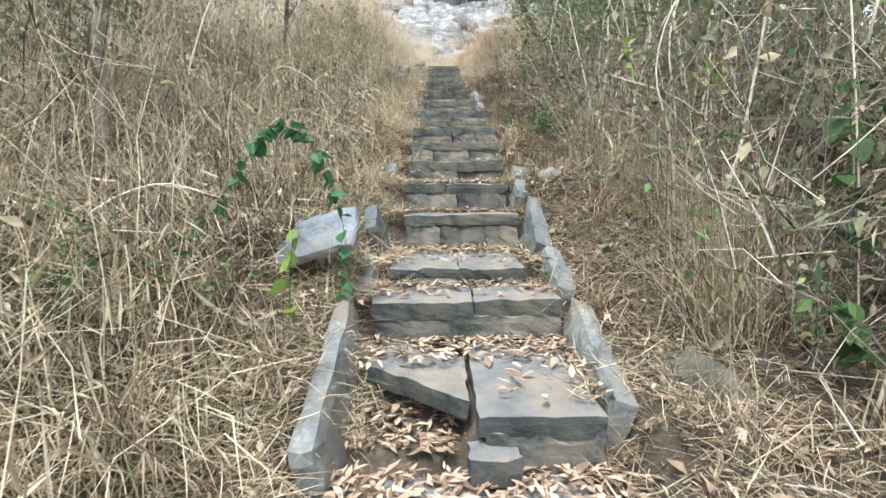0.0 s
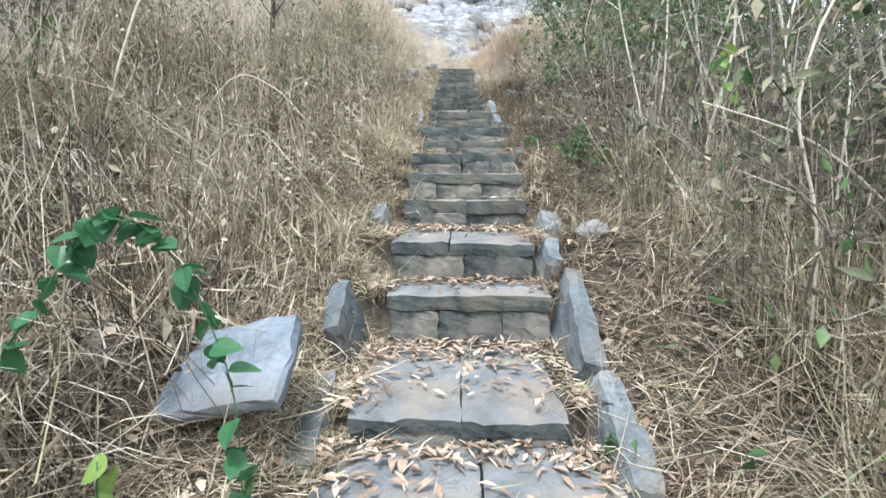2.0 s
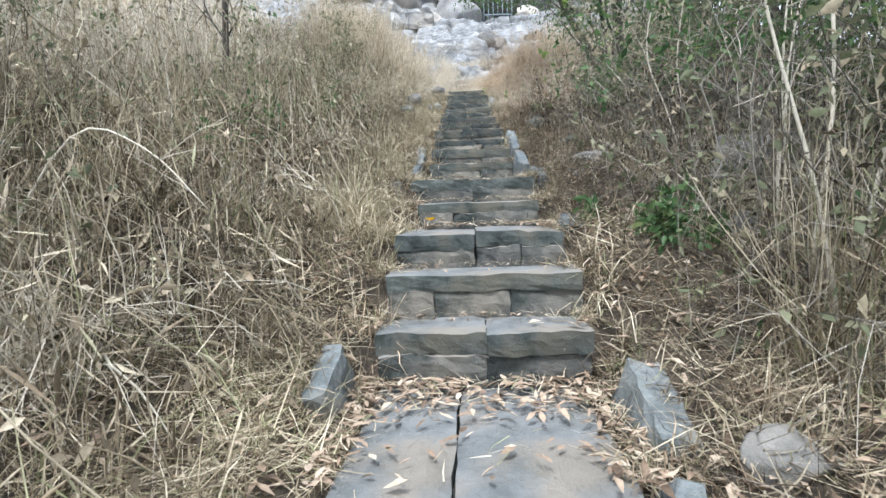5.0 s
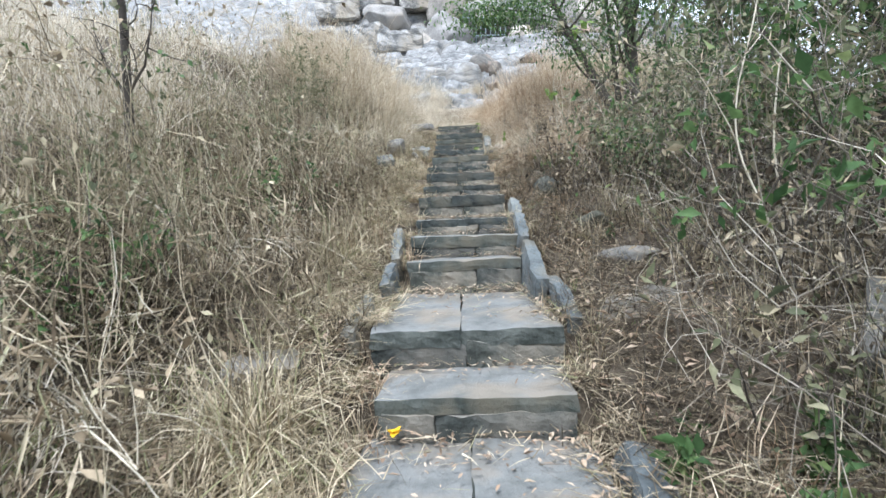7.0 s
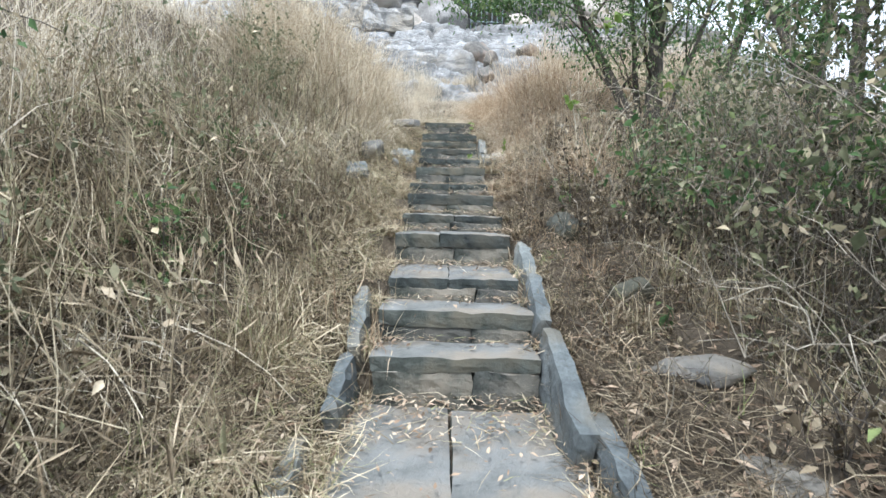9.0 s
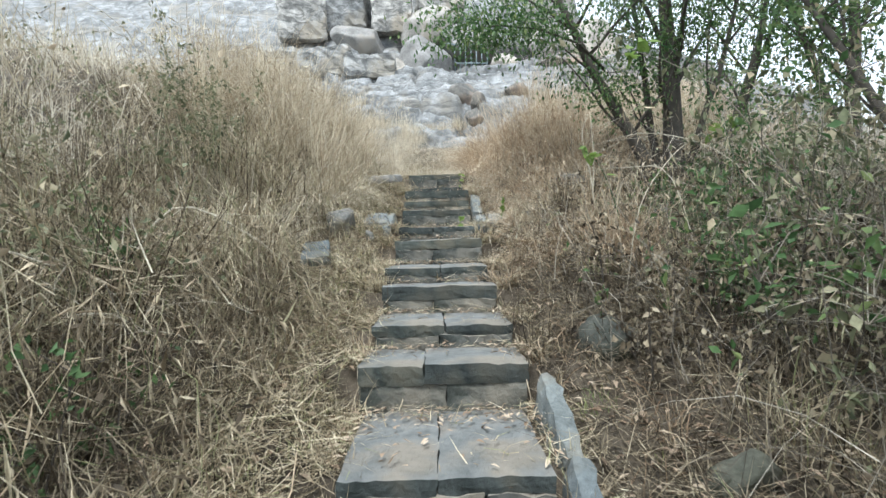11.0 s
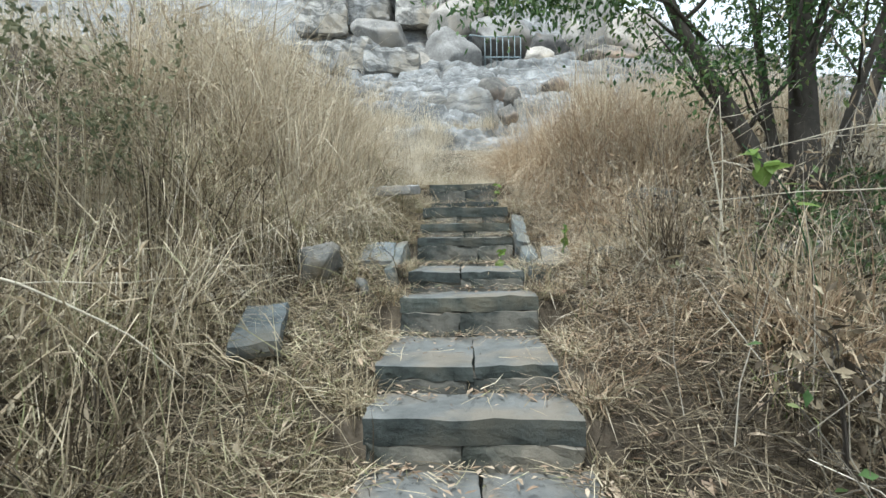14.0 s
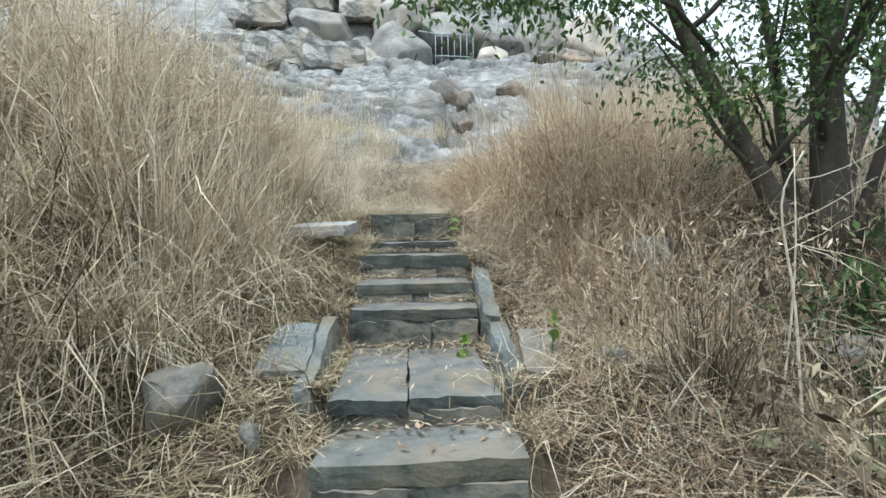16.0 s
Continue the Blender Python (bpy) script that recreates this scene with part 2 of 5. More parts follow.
CZ = np.array([-25, 12, 26, 33, 33, 19, 13.6, 11.7, 8.5, 3, -4, -25])


def line(y):
    """Height of the line over the steps' front edges, carried on up and down the hill."""
    return np.interp(y, SY, SZ)


def smooth(a, b, v):
    k = np.clip((v - a) / (b - a), 0, 1)
    return k * k * (3 - 2 * k)


def wave(x, y):
    return 0.12 * np.sin(1.7 * x + 0.9 * y + 1) * np.sin(1.1 * y - 0.6 * x) + 0.08 * np.sin(4.1 * x - 2.3 * y) * np.sin(3.3 * y + 1.3 * x) + 0.02 * np.sin(9 * x + 4 * y) * np.sin(8 * y - 5 * x)


def hill(x, y):
    """Height of the open ground beside the steps."""
    x, y = np.asarray(x, float), np.asarray(y, float)
    z = np.minimum(line(y), np.interp(x, CX, CZ) + 0.0 * y)
    left = smooth(0.5, 1.8, -x) * 0.28 + smooth(1.5, 5, -x) * 1.1 + smooth(4, 11, -x) * 1.6 + 0.35 * smooth(0.9, 1.8, -x) * smooth(9.5, 11.5, y)
    right = smooth(0.7, 1.8, x) * 0.04 + smooth(1.5, 4, x) * 0.25
    near = smooth(0.6, 1.2, np.abs(x)) * smooth(16, 13, y)
    return z + (left + right) * smooth(15, 13, y) + wave(x, y) * near - 0.05


def bed(x, y):
    """Height of the earth: the hill, and the cut in which the steps lie."""
    x, y = np.asarray(x, float), np.asarray(y, float)
    ys = np.array([s[0] for s in STEPS])
    zs = np.array([s[1] for s in STEPS])
    k = np.clip(np.searchsorted(ys, y - 0.12) - 1, 0, len(ys) - 1)
    cut = np.where((y > 0.9) & (y < 13.6), np.minimum(zs[k] - 0.05, line(y) - 0.04), line(y) - 0.05)
    gap = smooth(2.25, 1.85, y) * smooth(1.35, 1.6, y) * smooth(0.14, 0.04, x)
    cut = cut - 0.15 * gap
    inside = smooth(0.62, 0.46, np.abs(x - 0.09))
    rock = smooth(16.0, 18.0, y) * 3.2
    return hill(x, y) * (1 - inside) + cut * inside - rock


# ---------------------------------------------------------------- builders
def mesh_from(name, verts, faces, material):
    me = bpy.data.meshes.new(name)
    me.from_pydata(verts, [], faces)
    me.materials.append(material)
    me.update()
    return me


def mesh_fast(name, verts, quads, tris, material):
    """A mesh from arrays of corners, four-sided and three-sided faces."""
    me = bpy.data.meshes.new(name)
    nq, nt = len(quads), len(tris)
    me.vertices.add(len(verts))
    me.vertices.foreach_set("co", np.ascontiguousarray(verts, np.float32).ravel())
    me.loops.add(4 * nq + 3 * nt)
    me.loops.foreach_set("vertex_index", np.concatenate([np.ravel(quads), np.ravel(tris)]).astype(np.int32))
    me.polygons.add(nq + nt)
    starts = np.concatenate([np.arange(nq) * 4, 4 * nq + np.arange(nt) * 3]).astype(np.int32)
    me.polygons.foreach_set("loop_start", starts)
    me.materials.append(material)
    me.update(calc_edges=True)
    return me


def part(name, data, material, parent, label=""):
    """Links a bmesh, or a mesh, as one object under a thing or a part."""
    if isinstance(data, bmesh.types.BMesh):
        me = bpy.data.meshes.new(name)
        data.to_mesh(me)
        data.free()
        me.materials.append(material)
        data = me
    ob = new(name, data)
    ob.parent = parent
    if label:
        ob["label"] = label
    return ob


def thing(name, at, label, category, group="", data=None, kind=""):
    ob = new(name, data)
    ob.matrix_basis = Matrix.Translation(at) if not isinstance(at, Matrix) else at
    return tagged(ob, label, category, group, kind)


def rough_stone(sx, sy, sz, seed, amp=0.012, cell=0.07, chip=0.014, at=(0, 0, 0)):
    """A roughly hewn block: cut into cells, its arrises chipped, its faces uneven. Its middle lies at `at`."""
    rnd = random.Random(seed)
    bm = bmesh.new()
    bmesh.ops.create_cube(bm, size=1)
    bmesh.ops.scale(bm, vec=(sx, sy, sz), verts=bm.verts)
    for axis, size in enumerate((sx, sy, sz)):
        cuts = max(1, min(9, int(size / cell)))
        for k in range(1, cuts + 1):
            co, no = [0, 0, 0], [0, 0, 0]
            co[axis], no[axis] = size * (k / (cuts + 1) - 0.5), 1
            bmesh.ops.bisect_plane(bm, geom=bm.verts[:] + bm.edges[:] + bm.faces[:], plane_co=co, plane_no=no)
    half = (sx / 2, sy / 2, sz / 2)
    off = Vector((seed * 3.7, seed * 1.3, seed * 0.7))
    for v in bm.verts:
        on = [abs(abs(v.co[i]) - half[i]) < 1e-5 for i in range(3)]
        p = v.co.copy()
        d = noise.noise_vector(p * 4 + off) * amp * 0.7 + noise.noise_vector(p * 14 + off) * amp * 0.7 + noise.noise_vector(p * 37 + off) * amp * 0.6
        for i in range(3):
            if on[i] and sum(on) >= 2:
                v.co[i] -= math.copysign(chip * (0.3 + rnd.random() ** 2 * (1.3 if sum(on) == 2 else 2.2)), p[i])
        v.co += d
    bmesh.ops.translate(bm, vec=at, verts=bm.verts)
    return bm


def boulder(sx, sy, sz, seed, amp=0.13, level=3, facets=9):
    """A weathered boulder with broad broken faces, standing on z = 0."""
    rnd = random.Random(seed)
    bm = bmesh.new()
    bmesh.ops.create_icosphere(bm, subdivisions=level, radius=1)
    off = Vector((seed * 1.9, seed * 0.7, seed * 2.3))
    planes = []
    for k in range(facets):
        v = Vector((rnd.uniform(-1, 1), rnd.uniform(-1, 1), rnd.uniform(-0.5, 1))).normalized()
        planes.append((v, rnd.uniform(0.5, 0.85)))
    for v in bm.verts:
        p = v.co.copy()
        for q, d in planes:
            over = p.dot(q) - d
            if over > 0:
                p -= q * over * 0.93
        p += p * (noise.noise(p * 1.6 + off) * amp + noise.noise(p * 5 + off) * amp * 0.45 + noise.noise(p * 13 + off) * amp * 0.2)
        v.co = Vector((p.x * sx / 2, p.y * sy / 2, (p.z + 0.72) * sz / 1.72))
    for f in bm.faces:
        f.smooth = True
    return bm


def tube_arrays(pts, radii, sides=6):
    """Corners and faces of a tube along points."""
    pts = [Vector(p) for p in pts]
    verts, quads = [], []
    up = Vector((0.31, 0.87, 0.37))
    for i, p in enumerate(pts):
        d = (pts[min(i + 1, len(pts) - 1)] - pts[max(i - 1, 0)]).normalized()
        a = d.cross(up).normalized()
        b = d.cross(a)
        for k in range(sides):
            w = 2 * math.pi * k / sides
            verts.append(p + (a * math.cos(w) + b * math.sin(w)) * radii[i])
    for i in range(len(pts) - 1):
        for k in range(sides):
            k2 = (k + 1) % sides
            quads.append((i * sides + k, i * sides + k2, (i + 1) * sides + k2, (i + 1) * sides + k))
    n = len(verts)
    return verts, quads + [tuple(range(sides))[::-1], tuple(range(n - sides, n))]


def join_tubes(name, tubes, material):
    verts, faces = [], []
    for v, f in tubes:
        o = len(verts)
        verts += v
        faces += [tuple(i + o for i in q) for q in f]
    me = mesh_from(name, verts, faces, material)
    me.polygons.foreach_set("use_smooth", [True] * len(me.polygons))
    return me


def in_the_way(pts, origin, count, low):
    """Which of the plants reach into the way over the steps."""
    p = pts.reshape(count, -1, 3) + np.asarray(origin, float)
    hit = (np.abs(p[..., 0] - 0.09) < 0.52) & (p[..., 1] < 13.6) & (p[..., 2] > line(p[..., 1]) + low) & (p[..., 2] < line(p[..., 1]) + 2.6)
    return hit.any(1)


def blades(name, rng, base, height, lean, bend, width, material, segs=4, azimuth=None, kink=0.35):
    """Many blades of grass in one mesh, each a tapering ribbon that leans and bends over."""
    n = len(base)
    az = rng.uniform(0, 2 * np.pi, n) if azimuth is None else azimuth
    th = lean.copy()
    pos = base.copy()
    side = az + np.pi / 2 + rng.normal(0, 0.5, n)
    sv = np.stack([np.cos(side), np.sin(side), rng.normal(0, 0.25, n)], 1)
    rows = []
    for k in range(segs + 1):
        t = k / segs
        w = (width * (1 - t) ** 0.6 * 0.5 + 0.0004)[:, None]
        if k < segs:
            rows += [pos - sv * w, pos + sv * w]
        else:
            rows += [pos]
        th = th + bend / segs + rng.normal(0, kink / segs, n)
        az = az + rng.normal(0, kink, n) / segs
        step = (height / segs)[:, None]
        pos = pos + step * np.stack([np.sin(th) * np.cos(az), np.sin(th) * np.sin(az), np.cos(th)], 1)
    per = 2 * segs + 1
    verts = np.stack(rows, 1)
    verts = verts[~in_the_way(verts, (0, 0, 0), n, 0.16)]
    n = len(verts)
    verts = verts.reshape(-1, 3)
    o = (np.arange(n) * per)[:, None]
    quads = np.concatenate([o + np.array([2 * k, 2 * k + 1, 2 * k + 3, 2 * k + 2]) for k in range(segs - 1)], 1).reshape(-1, 4)
    tris = (o + np.array([2 * segs - 2, 2 * segs - 1, 2 * segs])).reshape(-1, 3)
    return mesh_fast(name, verts, quads, tris, material)


def stems(name, rng, base, height, lean, bend, radius, material, segs=6, azimuth=None, kink=0.8, origin=(0, 0, 0)):
    """Many thin three-sided stems in one mesh."""
    n = len(base)
    az = rng.uniform(0, 2 * np.pi, n) if azimuth is None else azimuth.copy()
    th, pos, rows = lean.copy(), base.copy(), []
    for k in range(segs + 1):
        r = radius * (1 - 0.75 * k / segs)
        for j in range(3):
            w = 2.1 * j
            rows.append(pos + np.stack([r * np.cos(w), r * np.sin(w), r * 0.5 * np.sin(w + 1)], 1))
        th = th + bend / segs + rng.normal(0, kink / segs, n)
        az = az + rng.normal(0, kink, n) / segs * 1.5
        step = (height / segs)[:, None]
        pos = pos + step * np.stack([np.sin(th) * np.cos(az), np.sin(th) * np.sin(az), np.cos(th)], 1)
    per = 3 * (segs + 1)
    verts = np.stack(rows, 1)
    verts = verts[~in_the_way(verts, origin, n, 0.14)]
    n = len(verts)
    verts = verts.reshape(-1, 3)
    o = (np.arange(n) * per)[:, None]
    quads = np.concatenate([o + np.array([3 * k + j, 3 * k + (j + 1) % 3, 3 * k + 3 + (j + 1) % 3, 3 * k + 3 + j]) for k in range(segs) for j in range(3)], 1).reshape(-1, 4)
    return mesh_fast(name, verts, quads, np.zeros((0, 3), int), material)


def leaves(name, rng, at, length, width, material, flat=0.4, droop=0.0, simple=False):
    """Many folded leaves in one mesh, lying at random round the points given. flat: 0 any way up, 1 lying level."""
    n = len(at)
    a = rng.uniform(0, 2 * np.pi, n)
    pitch = rng.normal(0, 1, n) * (1 - flat) * 1.1 - droop
    d = np.stack([np.cos(a) * np.cos(pitch), np.sin(a) * np.cos(pitch), np.sin(pitch)], 1)
    nrm = rng.normal(0, 1, (n, 3)) * (1 - flat) + np.array([0, 0, 1.0]) * (0.25 + flat * 2)
    s = np.cross(d, nrm)
    s /= np.linalg.norm(s, axis=1)[:, None] + 1e-9
    u = np.cross(s, d)
    L, W = length[:, None], width[:, None]
    curl = rng.uniform(-0.12, 0.22, n)[:, None] * L
    if simple:
        v = np.stack([at, at + d * L * 0.45 + s * W * 0.5 + u * W * 0.2, at + d * L - u * curl, at + d * L * 0.45 - s * W * 0.5 + u * W * 0.2], 1).reshape(-1, 3)
        o = (np.arange(n) * 4)[:, None]
        tris = np.concatenate([o + np.array(t) for t in ((0, 1, 2), (0, 2, 3))], 1).reshape(-1, 3)
        return mesh_fast(name, v, np.zeros((0, 4), int), tris, material)
    v = np.stack([at, at + d * L * 0.38 + s * W * 0.5 + u * W * 0.16, at + d * L * 0.38 - s * W * 0.5 + u * W * 0.16,
                  at + d * L * 0.45 - u * curl * 0.4, at + d * L * 0.72 + s * W * 0.33 - u * curl * 0.3, at + d * L * 0.72 - s * W * 0.33 - u * curl * 0.3,
                  at + d * L - u * curl], 1).reshape(-1, 3)
    o = (np.arange(n) * 7)[:, None]
    tris = np.concatenate([o + np.array(t) for t in ((0, 1, 3), (0, 3, 2), (1, 4, 3), (3, 5, 2), (3, 4, 6), (3, 6, 5))], 1).reshape(-1, 3)
    return mesh_fast(name, v, np.zeros((0, 4), int), tris, material)


def standing(x, y):
    """Height on which plants stand: the earth, and farther up the rock."""
    return np.where(y > 14.5, hill(x, y) + 0.03, bed(x, y))


def on_ground(rng, n, x0, x1, y0, y1, lift=0.0):
    x, y = rng.uniform(x0, x1, n), rng.uniform(y0, y1, n)
    return np.stack([x, y, standing(x, y) + lift], 1)


# ---------------------------------------------------------------- ground, rock
def spaced(parts):
    return np.unique(np.concatenate([np.arange(a, b, s) for a, b, s in parts]).round(4))


gx = spaced([(-400, -60, 40), (-60, -14, 4), (-14, -5, 0.5), (-5, -0.9, 0.12), (-0.9, 1.1, 0.05), (1.1, 5, 0.12), (5, 14, 0.5), (14, 60, 4), (60, 401, 40)])
gy = spaced([(-400, -30, 40), (-30, -3, 1.5), (-3, 0.6, 0.2), (0.6, 15, 0.06), (15, 24, 0.4), (24, 60, 2.5), (60, 401, 40)])
GX, GY = np.meshgrid(gx, gy)
gz = bed(GX, GY)
gv = np.stack([GX, GY, gz], -1).reshape(-1, 3)
nx, ny = len(gx), len(gy)
gi = (np.arange(ny - 1)[:, None] * nx + np.arange(nx - 1)[None]).ravel()
ground = new("ground", mesh_fast("ground", gv, np.stack([gi, gi + 1, gi + nx + 1, gi + nx], 1), np.zeros((0, 3), int), EARTH))
ground.data.polygons.foreach_set("use_smooth", [True] * len(ground.data.polygons))
tagged(ground, "dry brown earth of a hillside under straw and leaf litter", "ground", kind="structure")


def ledge(u, run, height):
    """Height over the mean slope of a stair of ledges, and the number of the ledge."""
    k = math.floor(u / run)
    f = u / run - k
    rise = min(1.0, (1 - f) / 0.16)
    notch = 0.8 * max(0.0, 1 - abs(f - 0.80) / 0.07)
    return height * (((0.5 - f) if rise >= 1 else (-0.34 + (0.5 + 0.34) * (1 - rise))) - notch), k


def rock_face():
    xs, ys = np.concatenate([np.arange(-26, -7, 0.5), np.arange(-7, 9.5, 0.065)]), np.concatenate([np.arange(14.9, 25.6, 0.045), np.arange(25.6, 46, 0.35)])
    X, Y = np.meshgrid(xs, ys)
    Z = hill(X, Y)
    # smooth slab beside the railing, and smooth domes high up
    S = 0.9 * np.exp(-((X - 2.9 - (Y - 21) * 0.12) / 1.7) ** 2 - ((Y - 21.4) / 1.9) ** 2)
    S = np.maximum(S, 0.75 * smooth(23.6, 25.2, Y) * smooth(-0.6, -1.6, X))
    d = np.zeros(X.shape)
    for a in range(len(ys)):
        for k in range(len(xs)):
            x, y, z = X[a, k], Y[a, k], Z[a, k]
            u = 1.17 * (y - 14) + 0.16 * x
            u += 0.75 * noise.noise(Vector((x * 0.33, y * 0.3, 1.7))) + 0.22 * noise.noise(Vector((x * 1.1, y * 0.7, 4.0)))
            h1, n1 = ledge(u, 1.25, 0.62)
            h2, n2 = ledge(u + 0.16 * noise.noise(Vector((x * 0.9, y * 0.8, 8.0))), 0.43, 0.25)
            fade1 = min(1.0, max(0.1, 0.62 + 1.1 * noise.noise(Vector((x * 0.4, n1 * 3.1, 0.3)))))
            fade2 = min(1.0, max(0.0, 0.50 + 1.3 * noise.noise(Vector((x * 0.7, n2 * 3.7, 2.2)))))
            # upright joints, each ledge with its own
            v = x / 1.5 + 5.3 * noise.cell(Vector((n1 + 0.5, 2.5, 0.5))) + 0.25 * noise.noise(Vector((x, y * 1.5, 3)))
            j = abs(v - round(v)) * 1.5
            own = noise.cell(Vector((math.floor(v + 0.5) + 0.5, n1 + 0.5, 7.5)))
            q = Vector((x, y, z))
            h3, n3 = ledge(u + 0.08 * noise.noise(Vector((x * 1.7, y * 1.5, 5.0))), 0.27, 0.13)
            fade3 = min(1.0, max(0.0, 0.45 + 1.4 * noise.noise(Vector((x * 0.8, n3 * 2.9, 6.1)))))
            rest = h1 * fade1 + h2 * fade2 + h3 * fade3 + 0.14 * (own - 0.5) - 0.36 * max(0.0, 1 - j / 0.08) * (own > 0.35)
            fine = 0.26 * noise.noise(q * 0.5) + 0.10 * noise.noise(q * 1.9) + 0.06 * noise.noise(q * 4.6) + 0.022 * noise.noise(q * 11)
            d[a, k] = rest * (1 - 0.88 * S[a, k]) + fine * (1 - 0.55 * S[a, k])
    # cleft running down below the brown boulders, and the hollow behind the railing
    cx = 0.62 + (Y - 16.8) * 0.16
    d -= 0.55 * np.exp(-((X - cx) / 0.16) ** 2) * smooth(16.3, 16.9, Y) * smooth(19.0, 18.5, Y)
    d -= 2.4 * np.exp(-((X - 1.35) / 0.75) ** 4 - ((Y - 24.9) / 0.9) ** 4)
    e = np.clip((Y - 15.2) / 1.4, 0, 1)
    verts = np.stack([X, Y - d * 0.45 * e, Z - 0.3 * (1 - e) + d * 0.8 * e], -1).reshape(-1, 3)
    n = len(xs)
    g = (np.arange(len(ys) - 1)[:, None] * n + np.arange(n - 1)[None]).ravel()
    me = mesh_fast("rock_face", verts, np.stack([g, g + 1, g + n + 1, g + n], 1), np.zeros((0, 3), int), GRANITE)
    me.polygons.foreach_set("use_smooth", [True] * len(me.polygons))
    ob = new("rock_face", me)
    return tagged(ob, "pale grey granite hillside broken into ledges and clefts", "rock face", kind="structure")


rock_face()

# ---------------------------------------------------------------- steps
SPLITS = {0: (0.12,), 1: (0.09,), 2: (0.13,), 3: (0.075,), 4: (), 5: (0.02,), 6: (0.13,), 7: (), 8: (0.1,), 9: (), 10: (0.07,), 11: (), 12: (), 13: (0.06,), 14: (0.0,), 15: (0.1,), 16: (), 17: (0.09,), 18: (), 19: (0.03,), 20: (), 21: (), 22: (), 23: (), 24: ()}


def stone_step(i):
    y, z, x0, x1 = STEPS[i]
    rnd = random.Random(40 + i)
    y2 = STEPS[i + 1][0] if i + 1 < len(STEPS) else y + 0.4
    z0 = STEPS[i - 1][1] if i else z - 0.2
    depth = min(y2 - y + 0.06, 1.2)
    rise = z - z0
    cap = min(0.062 + 0.035 * rnd.random(), rise * 0.5)
    st = thing("stone_step", (0.1, y, z - rise), "grey-green hewn stone step with worn dusty tread slabs", "step", "flight of stone steps")
    ends = [x0] + list(SPLITS[i]) + [x1]
    for k, (a, b) in enumerate(zip(ends, ends[1:])):
        broken = i == 1 and k == 0
        dz = rnd.uniform(-0.008, 0.004)
        dp = depth * (0.55 if broken else rnd.uniform(0.9, 1.0))
        bm = rough_stone(b - a - 0.001, dp, cap, i * 10 + k, amp=0.009, cell=0.036, chip=0.0035)
        if broken:
            for vert in bm.verts:
                vert.co.y -= 0.72 * vert.co.x
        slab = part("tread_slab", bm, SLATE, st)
        if broken:
            m = pose((a + b) / 2 - 0.115, dp / 2 + 0.30, rise - cap / 2 - 0.005, 2, 4, 0)
        else:
            m = pose((a + b) / 2 - 0.1, dp / 2 + rnd.uniform(-0.012, 0.012), rise - cap / 2 + dz, 1.6, rnd.uniform(-0.9, 0.9), rnd.uniform(-0.6, 0.6))
        slab.matrix_basis = m
    core = rough_stone(x1 - x0 - 0.06 - (0.42 if i == 1 else 0), min(depth, 0.5) - 0.05, rise - 0.03, i * 10 + 9, amp=0.006, cell=0.12, chip=0.004)
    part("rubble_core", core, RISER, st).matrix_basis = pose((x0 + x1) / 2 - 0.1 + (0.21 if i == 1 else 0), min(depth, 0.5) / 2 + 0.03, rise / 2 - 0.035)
    # course of riser stones, set close under the tread
    h = rise - cap + 0.05
    x = x0 + (0.42 if i == 1 else 0.01)
    k = 0
    while x < x1 - 0.05:
        w = rnd.uniform(0.2, 0.48)
        if x1 - x - w < 0.16:
            w = x1 - x - 0.008
        tall = h * rnd.uniform(0.93, 1.0)
        bm = rough_stone(w + 0.006, 0.2, tall, i * 10 + 5 + k, amp=0.013, cell=0.04, chip=0.006)
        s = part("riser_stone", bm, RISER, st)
        s.matrix_basis = pose(x + w / 2 - 0.1, 0.1 - 0.003 + rnd.uniform(0, 0.012), tall / 2 - 0.042, rnd.uniform(-2, 2), rnd.uniform(-1.5, 1.5), rnd.uniform(-2, 2))
        x += w
        k += 1
    return st


for i in range(len(STEPS)):
    stone_step(i)


# ---------------------------------------------------------------- kerb stones beside the steps
def kerb_stone(x, y0, y1, tall, thick, lift, lean, seed):
    za, zb = float(line(y0)), float(line(y1))
    slope = math.atan2(zb - za, y1 - y0)
    bm = rough_stone(thick, math.hypot(y1 - y0, zb - za), tall, seed, amp=0.015, cell=0.06, chip=0.007)
    me = bpy.data.meshes.new("kerb_stone")
    bm.to_mesh(me)
    bm.free()
    me.materials.append(KERB)
    m = Matrix.Translation((x, (y0 + y1) / 2, (za + zb) / 2 + lift - tall / 2)) @ Euler((slope, radians(lean), 0)).to_matrix().to_4x4()
    return thing("kerb_stone", m, "blue-grey slate slab set on edge beside the steps", "kerb", "kerb stones along the steps", me)


